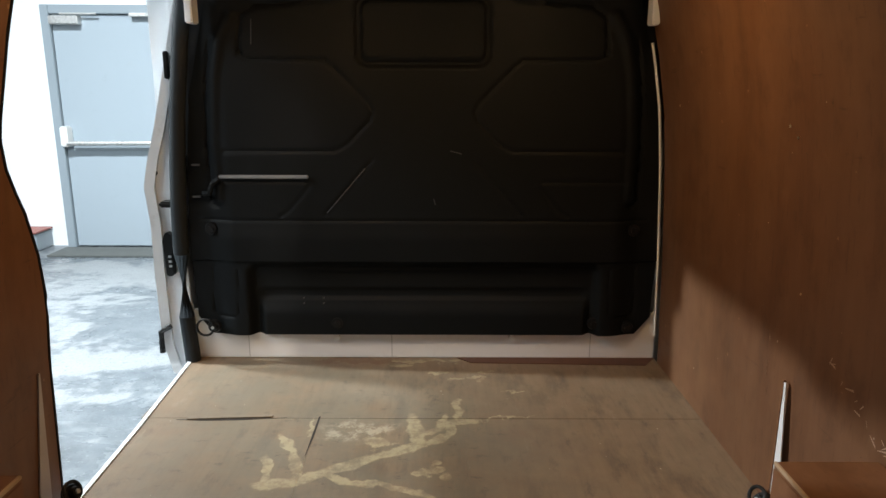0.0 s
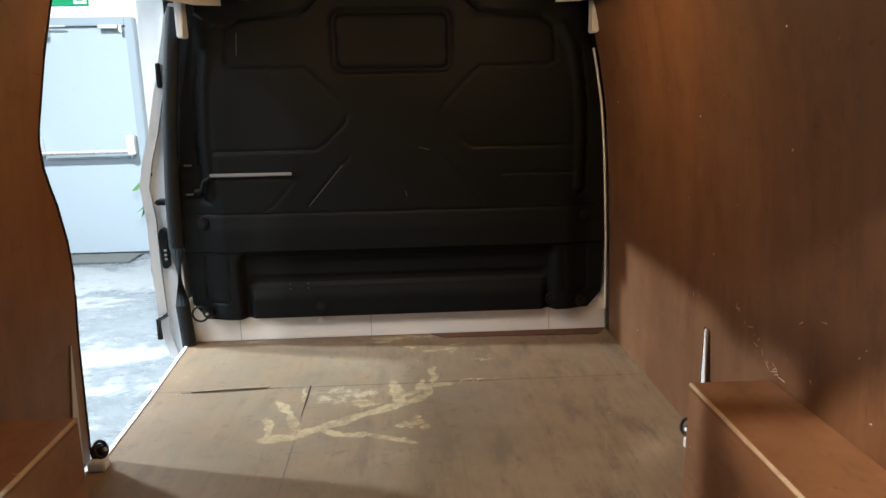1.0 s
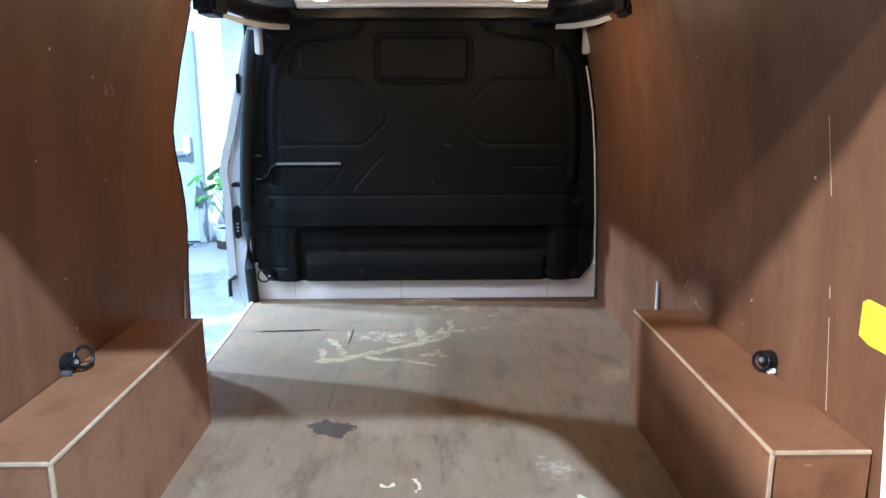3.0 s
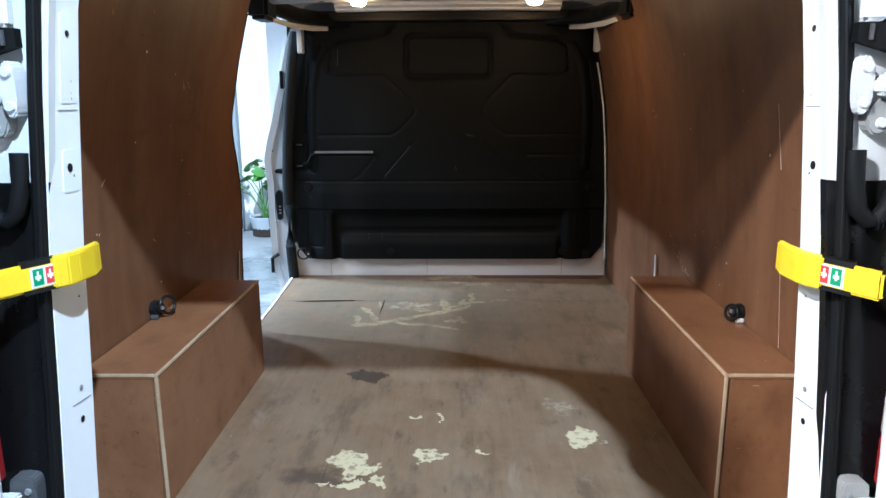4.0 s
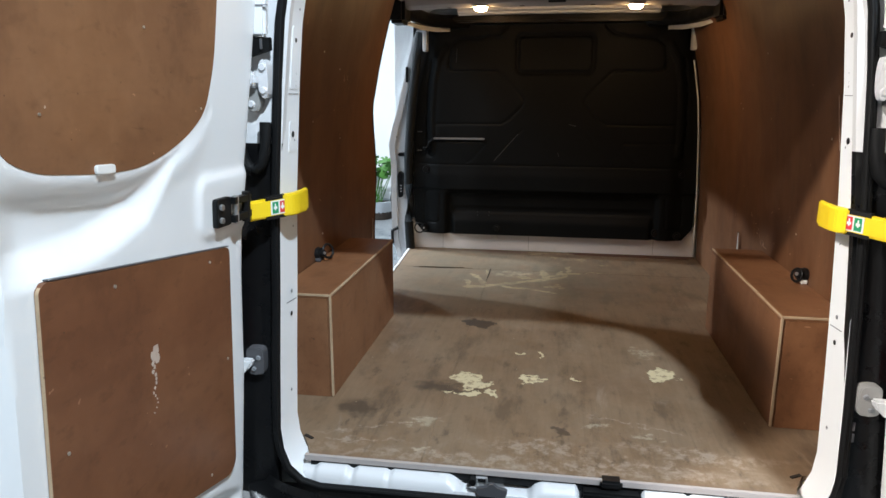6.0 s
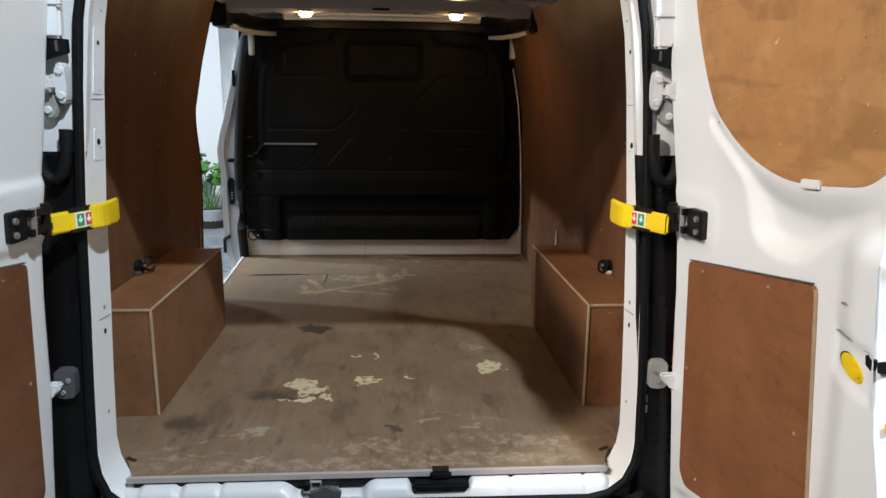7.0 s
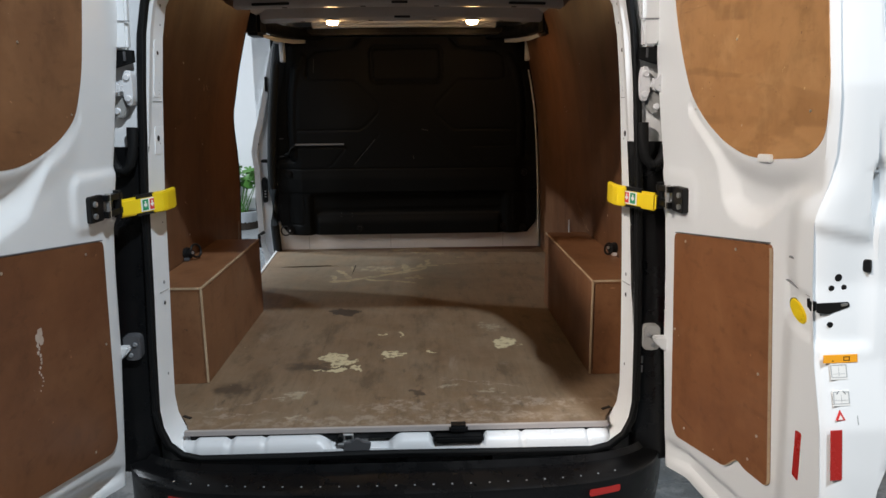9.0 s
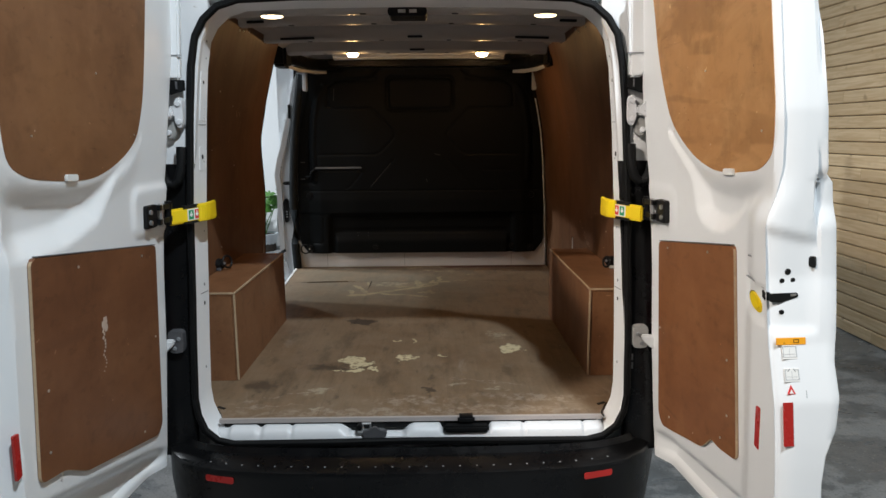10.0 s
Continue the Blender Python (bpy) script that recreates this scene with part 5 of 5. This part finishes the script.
def inside_dist(px, pz, poly):
    """Signed distance to a polygon, negative inside."""
    d = np.min([seg(px, pz, a, b) for a, b in zip(poly, poly[1:] + poly[:1])], axis=0)
    inn = np.zeros_like(px, dtype=bool)
    for (ax, az), (bx, bz) in zip(poly, poly[1:] + poly[:1]):
        hit = ((az > pz) != (bz > pz)) & (px < (bx - ax) * (pz - az) / (bz - az + 1e-12) + ax)
        inn ^= hit
    return np.where(inn, -d, d)


def crease_u(z):
    """Where the inner shell of the labelled door turns into its free edge."""
    return np.interp(z, [-0.11, 0.2, 0.25, 0.34, 0.46, 0.6, 0.72, 0.84, 0.93, 1.13, 1.43], [0.706, 0.696, 0.693, 0.685, 0.657, 0.640, 0.634, 0.644, 0.645, 0.622, 0.588])


def edge_u(w, z):
    """The free edge's face: w runs outwards over it."""
    base = np.interp(z, [-0.11, 0.2, 0.25, 0.34, 0.46, 0.6, 0.8, 0.95, 1.13, 1.43], [0.72, 0.709, 0.706, 0.698, 0.668, 0.650, 0.650, 0.650, 0.630, 0.596])
    base = base - 0.007 * step(0.475, 0.50, z) * step(0.70, 0.675, z + 0.25 * (w - 0.04)) * step(-0.02, -0.012, w) * step(0.088, 0.078, w)
    round_off = 0.012 * step(0.012, -0.018, w - 0.03 * step(0.7, 0.84, z))
    groove = 0.010 * step(0.006, 0.002, np.abs(w - 0.093)) * step(0.5, 0.8, z) + 0.012 * step(0.70, 0.76, z) * step(0.83, 0.80, z) * step(0.08, 0.1, w)
    return base - round_off - groove + 0.05 * np.maximum(w, 0) * step(0.7, 0.5, z)


def lip_w(z):
    """How far out the free edge's lip stands."""
    return np.interp(z, [-0.11, 0.16, 0.22, 0.28, 0.35, 0.42, 0.47, 0.6, 0.66, 0.75, 0.803, 0.812, 0.88, 1.02, 1.15, 1.43], [0.078, 0.084, 0.092, 0.115, 0.124, 0.122, 0.130, 0.139, 0.138, 0.135, 0.131, 0.114, 0.110, 0.104, 0.098, 0.092])


def rear_door(s, hinge, angle, window, lower, wide, label, stickers):
    a = radians(angle - 90)
    d, o = Vector((s * math.sin(a), -math.cos(a), 0)), Vector((s * math.cos(a), math.sin(a), 0))
    h = Vector((hinge[0], hinge[1], 0))

    def W(u, z, w):
        return h + d * u + o * (w - LEAN * (z - 0.6)) + Vector((0, 0, z))

    D = thing("rear_door", label, "door", "rear doors")
    nu, nz = 110, 183
    zz = np.linspace(-0.11, 1.48, nz)
    rows = []
    S, Z = np.meshgrid(np.linspace(0, 1, nu), zz)
    u0 = np.interp(Z, [p for p, _ in UMIN], [q for _, q in UMIN])
    u1 = np.interp(Z, [p for p, _ in UMAX], [q for _, q in UMAX]) + wide
    if stickers:
        u1 = crease_u(Z)
    Uu = u0 + (u1 - u0) * S
    w = 0.0 * Uu
    window = rounded(window, 0.05, 4)
    win = inside_dist(Uu, Z, window)
    low = inside_dist(Uu, Z, lower)
    w += 0.012 * step(-0.007, -0.014, win)
    if stickers:
        # towards the free edge the shell rises inwards, then falls back beside the window
        w -= 0.016 * step(0.53, 0.60, Uu) * step(0.78, 0.70, Z) - 0.012 * step(0.010, 0.002, u1 - Uu) * step(0.74, 0.84, Z)
    bevel = 0.605 + wide + 0.045 * step(0.77, 0.86, Z) - 0.03 * step(0.9, 1.3, Z)
    if not stickers:
        w += 0.036 * step(bevel - 0.008, bevel + 0.016, Uu) * (1 - 0.35 * step(0.80, 0.90, Z))
    w -= 0.004 * step(0.008, 0.034, win) * step(0.085, 0.034, win) * step(0.10, 0.2, Uu) * step(0.62 + wide, 0.55 + wide, Uu)
    # swept hollow under the window: it falls away from the board's edge, then climbs to a crisp crease
    crease = [(0.119, 0.889), (0.194, 0.845), (0.262, 0.800), (0.298, 0.749), (0.348, 0.697), (0.426, 0.672), (0.491, 0.657), (0.62, 0.650), (0.80, 0.650)]
    if stickers:
        crease = crease[:2] + [(0.255, 0.800), (0.275, 0.749), (0.288, 0.705), (0.318, 0.676), (0.37, 0.662), (0.43, 0.664), (0.475, 0.682), (0.52, 0.72), (0.60, 0.76)]
    above = np.clip(line(Uu, Z, crease), 0, 1) * np.where(Z > np.interp(Uu, [p for p, _ in crease], [q for _, q in crease], left=2.0), 1.0, 0.0)
    fall, climb = np.clip((win - 0.010) / 0.060, 0, 1), np.clip(above / (0.052 if stickers else 0.066), 0, 1)
    valley = fall * climb / np.sqrt(fall ** 4 + climb ** 4 + 1e-9) ** 0.5
    w += (0.034 if stickers else 0.040) * np.minimum(valley, 0.75) * step(0.64 + wide, 0.53 + wide, Uu)
    # square pad behind the strap bracket
    w -= (0.004 if stickers else 0.008) * step(0.016, -0.008, rect(Uu, Z, -0.2, 0.165 if stickers else 0.178, 0.632, 0.745 if stickers else 0.757, 0.035))
    w += 0.010 * step(-0.006, -0.014, low)
    # raised latch box beside the board
    if stickers:
        w += 0.006 * step(0.497, 0.509, Z + 0.2 * (Uu - 0.6)) * step(0.583, 0.576, Z + 0.2 * (Uu - 0.6)) * step(0.535, 0.55, Uu) * step(0.0, 0.012, u1 - Uu)
    # a swept channel under the lower board, with a lip at the bottom
    channel = (-0.012 + 0.08 * (Uu - 0.13)) if stickers else (-0.035 + 0.24 * (Uu - 0.08))
    w += 0.045 * step(channel + 0.014, channel - 0.03, Z) * step(0.0, 0.10, Uu) * step(0.012, 0.03, u1 - Uu)
    w -= 0.014 * step(-0.072, -0.09, Z) * step(0.0, 0.10, Uu)
    w += 0.006 * step(0.012, 0.004, np.abs(Z - channel - 0.008)) * step(0.05, 0.15, Uu)
    w += 0.008 * step(0.012, 0.0, Uu - u0) + (0.0 if stickers else 0.012) * step(0.035, 0.0, u1 - Uu)
    if stickers:
        # the door's free edge: a broad face turned towards the rear, a groove and a lip
        turn = [w[:, -1:] + 0.004 * k for k in (0.4, 1.2, 2.4)]
        last = lip_w(Z[:, :1])
        turn += [np.maximum(turn[-1] + 0.002, v) for v in (0.0 + 0 * last, 0.02 + 0 * last, 0.04 + 0 * last, 0.06 + 0 * last, 0.078 + 0 * last)]
        turn += [last * 0.68, last * 0.72, last * 0.76, last * 0.80, last * 0.93, last - 0.002, last]
        wide_w = np.concatenate(turn, axis=1)
        wide_w = np.maximum.accumulate(wide_w, axis=1)
        wide_z = np.repeat(Z[:, :1], wide_w.shape[1], axis=1)
        wide_u = edge_u(wide_w, wide_z)
        wide_u[:, 0] -= 0.003
        wide_u[:, -1] -= 0.03
        wide_u[:, -2] -= 0.004
        Uu, Z, w = np.concatenate([Uu, wide_u], axis=1), np.concatenate([Z, wide_z], axis=1), np.concatenate([w, wide_w], axis=1)
        nu = Uu.shape[1]
    for i in range(nz):
        rows.append([W(Uu[i, j], Z[i, j], w[i, j]) for j in range(nu)])
    bm = bmesh.new()
    vs = [[bm.verts.new(p) for p in r] for r in rows]
    for i in range(nz - 1):
        for j in range(nu - 1):
            bm.faces.new((vs[i][j], vs[i][j + 1], vs[i + 1][j + 1], vs[i + 1][j]))
    bk = [[bm.verts.new(W(Uu[i, j], Z[i, j], max(0.10, w[i, j] + 0.004))) for j in (0, nu // 2, nu - 1)] for i in range(0, nz, 13)]
    for i in range(len(bk) - 1):
        for j in range(2):
            bm.faces.new((bk[i][j], bk[i + 1][j], bk[i + 1][j + 1], bk[i][j + 1]))
        for side, j in ((0, 0), (nu - 1, 2)):
            bm.faces.new([vs[k][side] for k in range(i * 13, i * 13 + 14)] + [bk[i + 1][j], bk[i][j]])
    bm.faces.new(vs[0] + bk[0][::-1])
    bm.faces.new(vs[(len(bk) - 1) * 13] + bk[-1][::-1])
    shell = part("shell", bm, WHITE, D, "white painted pressed steel inner shell", smooth=True)

    def slab(name, pts, w0, w1, m, parent=D, text_label="", bev=0.0):
        return part(name, prism(pts, lambda p, q, k: W(p, q, k), w0, w1), m, parent, text_label, bevel=bev)

    inner_window = []
    for k, (p, q) in enumerate(window):
        a_, b_ = Vector(window[k - 1]), Vector(window[(k + 1) % len(window)])
        t_ = (b_ - a_).normalized()
        inner_window.append((p - t_.y * 0.001, min(q + t_.x * 0.001, 1.40)))
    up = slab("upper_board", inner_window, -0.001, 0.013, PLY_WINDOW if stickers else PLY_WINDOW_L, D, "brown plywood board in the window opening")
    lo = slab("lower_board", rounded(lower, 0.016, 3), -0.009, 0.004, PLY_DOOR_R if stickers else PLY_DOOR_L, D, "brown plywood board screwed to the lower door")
    (p0, q0), (p1, q1), (p2, q2) = lower[0], lower[1], lower[2 if stickers else 3]
    slab("board_edge", [(p + 0.0012, q - 0.001) for p, q in rounded(lower, 0.016, 3)], -0.0082, -0.002, PLY_EDGE, lo, "pale raw edge")
    slab("board_edge", [(p0, q0 + 0.0005), (p1 - 0.01, q1 + 0.0005), (p1 - 0.01, q1 + 0.0025), (p0, q0 + 0.0025)], -0.0075, 0.003, DULL_HINGE, lo)
    ru = (p1 - p0) / 0.42
    for u, z in ((0.135, 0.578), (0.37, 0.607), (0.475, 0.36), (0.085, 0.33), (0.15, 0.075), (0.45, 0.15), (0.48, 0.22)):
        u = 0.07 + (u - 0.07) * ru
        part("screw", disc(W(u, z, -0.009), -o, 0.0034, 0.0015, 10), SCREW, lo)
    for u, z in ((0.155, 0.905), (0.585, 0.905), (0.33, 1.05)):
        part("screw", disc(W(u, z, -0.001), -o, 0.0025, 0.0015, 10), SCREW, up)
    slab("catch_clip", rounded([(0.432, 0.802), (0.478, 0.804), (0.478, 0.820), (0.432, 0.818)], 0.004, 2), -0.007, 0.006, LABEL_WHITE, D, "white plastic clip under the window board", 0.002)
    if not stickers:
        rng2 = random.Random(3)
        for k in range(16):
            u, z, r = 0.357 + 0.006 * k / 16 + rng2.uniform(-0.007, 0.007), 0.452 - k * 0.0085, 0.0085 * (1 - k / 19) * (1.5 if k < 3 else 0.75)
            n8 = [(u + r * rng2.uniform(0.4, 1.0) * math.cos(q), z + 1.3 * r * rng2.uniform(0.5, 1.0) * math.sin(q)) for q in np.linspace(0, 5.6, 9)]
            slab("scrape", n8, -0.0096 - 0.00005 * k, -0.0085, SCRAPE_WHITE, lo)
    # red strips
    u0_ = 0.616 if stickers else 0.683
    slab("red_strip", rounded([(u0_, 0.21), (u0_ + 0.017, 0.205), (u0_ + 0.02, 0.305), (u0_ + 0.003, 0.305)], 0.003, 2), -0.0175 if stickers else -0.0015, 0.004, RED, D, "red reflective strip")
    if stickers:
        def stick(name, pts, lift, m, parent=D, text_label=""):
            """A thin label on the free edge, given as (w, z) points."""
            return part(name, prism(pts, lambda p, q, k: W(float(edge_u(np.float64(max(p, 0.014)), np.float64(q))) + k, q, p), lift - 0.0016, lift), m, parent, text_label)

        def quad(w0, w1, z0, z1):
            return [(w0, z0), (w1, z0), (w1, z1), (w0, z1)]

        stick("red_strip", quad(-0.004, 0.018, 0.248, 0.342), 0.001, RED, D, "red reflective strip")
        orange = stick("warning_label", quad(-0.005, 0.059, 0.4595, 0.474), 0.001, ORANGE, D, "orange warning label")
        stick("label_mark", [(0.010, 0.462), (0.020, 0.462), (0.015, 0.4715)], 0.0016, BLACK, orange)
        for a, b in ((0.032, 0.0335), (0.0425, 0.044)):
            stick("label_mark", quad(a, b, 0.463, 0.4705), 0.0016, BLACK, orange)
        stick("label_mark", quad(0.032, 0.044, 0.463, 0.4642), 0.0017, BLACK, orange)
        stick("label_mark", quad(0.032, 0.044, 0.4693, 0.4705), 0.0017, BLACK, orange)
        for z0, z1, notch in ((0.430, 0.458, 0), (0.384, 0.411, 1)):
            pic = stick("diagram_label", quad(0.006, 0.038, z0, z1), 0.0008, LABEL_WHITE, D, "small white label with a grey line drawing")
            a, b = 0.007, 0.037
            for q in (quad(a, a + 0.0014, z0 + 0.004, z1 - 0.002), quad(b - 0.0014, b, z0 + 0.004, z1 - 0.002), quad(a, b, z0 + 0.004, z0 + 0.0048), quad(a + 0.003, b - 0.003, z0 + 0.010, z0 + 0.0106),
                      quad(0.0216, 0.0222, z0 + 0.006, z1 - 0.006), quad(a + 0.001, a + 0.010, z1 - 0.003, z1 - 0.002), quad(b - 0.010, b - 0.001, z1 - 0.003, z1 - 0.002)):
                stick("diagram_line", q, 0.0014, PRINT_PALE, pic)
            if notch:
                stick("diagram_line", [(a + 0.006, z1 - 0.006), (a + 0.007, z1 - 0.007), (0.019, z1 - 0.001), (0.018, z1)], 0.0015, PRINT_GREY, pic)
                stick("diagram_line", [(b - 0.007, z1 - 0.007), (b - 0.006, z1 - 0.006), (0.026, z1), (0.025, z1 - 0.001)], 0.0015, PRINT_GREY, pic)
            else:
                stick("diagram_line", quad(a, b, z1 - 0.0028, z1 - 0.002), 0.0013, PRINT_GREY, pic)
        tri = stick("warning_triangle", [(0.008, 0.359), (0.026, 0.359), (0.017, 0.377)], 0.001, PRINT_RED, D, "small red warning triangle")
        stick("triangle_mark", [(0.0125, 0.3605), (0.0215, 0.3605), (0.017, 0.369)], 0.0016, LABEL_WHITE, tri)
        stick("tiny_print", quad(0.049, 0.0497, 0.350, 0.366), 0.0008, PRINT_GREY)
        # yellow release pull in its dish
        oval = []
        for k in range(20):
            c_, s_ = math.cos(k * math.pi / 10), math.sin(k * math.pi / 10)
            oval.append((0.597 + (7.6 * c_ + 5.3 * s_) / 368, 0.536 - (17.2 * s_ - 2.3 * c_) / 820))
        slab("pull_shadow_gap", [(p - 0.003, q + 0.001) for p, q in oval], -0.010, -0.004, BLACK, D)
        pull = slab("release_pull", oval, -0.0125, -0.006, YELLOW, D, "yellow oval release pull", bev=0.002)
        slab("pull_knob", [(0.606 + 0.012 * math.cos(k * math.pi / 6), 0.531 + 0.009 * math.sin(k * math.pi / 6)) for k in range(12)], -0.016, -0.0125, YELLOW, pull, bev=0.0015)
        stick("latch_mouth", rounded([(-0.0125, 0.566), (0.030, 0.5665), (0.050, 0.567), (0.052, 0.558), (0.012, 0.546), (-0.0125, 0.549)], 0.003, 2), 0.0012, BLACK, D, "black latch slot")
        slab("latch_mouth", [(0.628, 0.570), (0.641, 0.5665), (0.641, 0.549), (0.630, 0.555)], -0.0165, -0.006, BLACK, D)
        stick("latch_tongue", rounded([(0.034, 0.559), (0.047, 0.5615), (0.047, 0.5655), (0.034, 0.564)], 0.002, 2), 0.003, STEEL, D, "bare metal latch tongue")
        for v, z, r in ((0.031, 0.611, 0.0070), (0.0185, 0.592, 0.0052), (0.042, 0.593, 0.0052), (0.0145, 0.526, 0.0052)):
            at = W(float(edge_u(np.float64(v), np.float64(z))) - 0.0034, z, v)
            part("bolt_hole", disc(at, d, r, 0.004, 14), BLACK, D)
        stick("oval_plug", rounded([(0.0765, 0.620), (0.0915, 0.620), (0.0915, 0.644), (0.0765, 0.644)], 0.0072, 4), 0.0009, BLACK, D, "black oval rubber plug")
        slab("panel_line", [(0.556, 0.5865), (0.634, 0.5715), (0.634, 0.5725), (0.556, 0.5875)], -0.0125, -0.006, PRINT_GREY, D)
        for u, z in ((0.562, 0.632), (0.577, 0.631)):
            slab("tiny_print", [(u, z), (u + 0.014, z), (u + 0.012, z + 0.003), (u, z + 0.003)], -0.0122, 0.003, PRINT_GREY, D)
    # check strap bracket on the door
    br = slab("strap_bracket", rounded([(0.075, 0.648), (0.135, 0.648), (0.135, 0.712), (0.075, 0.712)], 0.005, 2), -0.02, -0.002, BLACK, D, "black steel strap bracket", bev=0.003)
    for z in (0.664, 0.693):
        part("bolt", disc(W(0.12, z, -0.02), -o, 0.007, 0.006, 6), STEEL, br)
    slab("bracket_arm", [(0.0, 0.655), (0.075, 0.652), (0.075, 0.668), (0.0, 0.67)], -0.03, -0.012, BLACK, br)
    slab("bracket_arm", [(0.0, 0.692), (0.075, 0.694), (0.075, 0.709), (0.0, 0.707)], -0.03, -0.012, BLACK, br)
    part("pivot", tube([W(0.062, 0.648, -0.024), W(0.062, 0.712, -0.024)], 0.007, 8), STEEL, br)
    part("pivot", tube([W(0.012, 0.645, -0.022), W(0.012, 0.714, -0.022)], 0.010, 8), BLACK, br)
    return D, W


RIGHT_DOOR, WR = rear_door(1, (0.739, -0.05), 95.0, WINDOW_R, LOWER_R, 0.0, "open white rear door with brown plywood boards and warning labels", True)
LEFT_DOOR, WL = rear_door(-1, (-0.7206, -0.08), 93.6, WINDOW_L, LOWER_L, 0.08, "open white rear door with scraped brown plywood boards", False)

# yellow-sleeved check straps hooked round the doorway posts
for s, Wd in ((1, WR), (-1, WL)):
    strap = thing("door_check_strap", "black door check strap with a yellow plastic sleeve and small label", "door strap", "door check straps")
    a = Wd(0.012, 0.675, -0.022)
    run = [(a.x, a.y, 0.662), (s * 0.704, -0.07, 0.662), (s * 0.672, -0.035, 0.665), (s * 0.638, 0.002, 0.669)]

    def band(p, q, low, high, t, ahead=0.0, ends=(0, 1)):
        """A flat bar from p to q, standing on edge; ahead moves it off the strap's face."""
        bm = bmesh.new()
        p, q = Vector(p), Vector(q)
        n = Vector((0, 0, 1)).cross(q - p).normalized() * s
        ring = []
        for e in ends:
            c = p.lerp(q, e) + n * ahead
            ring.append([bm.verts.new(c + n * k * t + Vector((0, 0, v))) for k, v in ((-1, low), (1, low), (1, high), (-1, high))])
        for k in range(4):
            bm.faces.new((ring[0][k], ring[0][(k + 1) % 4], ring[1][(k + 1) % 4], ring[1][k]))
        bm.faces.new(ring[0])
        bm.faces.new(ring[1][::-1])
        return bm

    part("arm", band(run[0], run[1], -0.016, 0.016, 0.005), BLACK, strap, "black strap arm", bevel=0.002)
    part("arm_edge", band(run[1], run[3], -0.0275, 0.028, 0.007, 0.0, (0.45, 0.98)), BLACK, strap)
    sleeve = part("sleeve", band(run[1], run[3], -0.024, 0.023, 0.009), YELLOW, strap, "yellow plastic sleeve", bevel=0.005)
    part("label", band(run[1], run[3], -0.017, 0.017, 0.0006, 0.0095, (0.56, 0.985)), LABEL_WHITE, sleeve, "small white pictogram label")
    part("label_mark", band(run[1], run[3], -0.014, 0.014, 0.0006, 0.0103, (0.60, 0.76)), GREEN, sleeve)
    part("label_mark", band(run[1], run[3], -0.014, 0.014, 0.0006, 0.0103, (0.80, 0.965)), PRINT_RED, sleeve)
    for e in (0.66, 0.85):
        part("label_line", band(run[1], run[3], -0.006, 0.010, 0.0005, 0.0111, (e, e + 0.03)), LABEL_WHITE, sleeve)
        part("label_line", band(run[1], run[3], -0.003, 0.003, 0.0005, 0.0112, (e - 0.03, e + 0.06)), LABEL_WHITE, sleeve)
    hook = [(0.637, -0.014), (0.630, -0.010), (0.618, 0.006), (0.613, 0.03), (0.615, 0.085), (0.622, 0.12), (0.634, 0.12), (0.628, 0.085), (0.627, 0.036), (0.634, 0.016), (0.645, 0.004)]
    part("hook", prism([(s * x, y) for x, y in hook], flat_xy, 0.643, 0.697), YELLOW, strap, "yellow plastic hook end", bevel=0.003)

# ---- timber boards of the workshop wall, last ----
rng = random.Random(8)
row_h = 0.088
shared = {}
extra = bmesh.new()
for r in range(int((ZC - GROUND) / row_h) + 1):
    z0, z1 = GROUND + r * row_h, min(GROUND + (r + 1) * row_h, ZC)
    y = YB + rng.uniform(-2.0, 0)
    while y < YF:
        ln = rng.choice((1.8, 2.4, 3.0))
        y0, y1 = max(y, YB), min(y + ln, YF)
        y += ln
        if y1 - y0 < 0.1 or z1 - z0 < 0.03:
            continue
        if y1 < 1.0 or y0 > 5.5:
            box(XR + 0.0, XR + 0.024, y0 + 0.0015, y1 - 0.0015, z0 + 0.002, z1 - 0.003, extra)
            continue
        key = (round(y1 - y0, 3), round(z1 - z0, 3))
        if key not in shared:
            bm = bmesh.new()
            L, H = (y1 - y0) / 2 - 0.0015, (z1 - z0) / 2 - 0.0025
            prof = [(0.024, -H), (0.006, -H), (0.0, -H + 0.006), (0.0, H - 0.006), (0.006, H), (0.024, H)]
            prism([(p, q) for p, q in prof], lambda p, q, k: Vector((p, k, q)), -L, L, bm)
            bmesh.ops.recalc_face_normals(bm, faces=bm.faces[:])
            me = bpy.data.meshes.new("board")
            bm.to_mesh(me)
            bm.free()
            me.materials.append(TIMBER)
            shared[key] = me
        ob = new("board", shared[key])
        ob.location = (XR + rng.uniform(-0.002, 0.0), (y0 + y1) / 2, (z0 + z1) / 2)
        ob.parent = TIMBER_WALL
rest = part("far_boards", extra, TIMBER, TIMBER_WALL)
tagged(rest, "", "", "", "stuff")
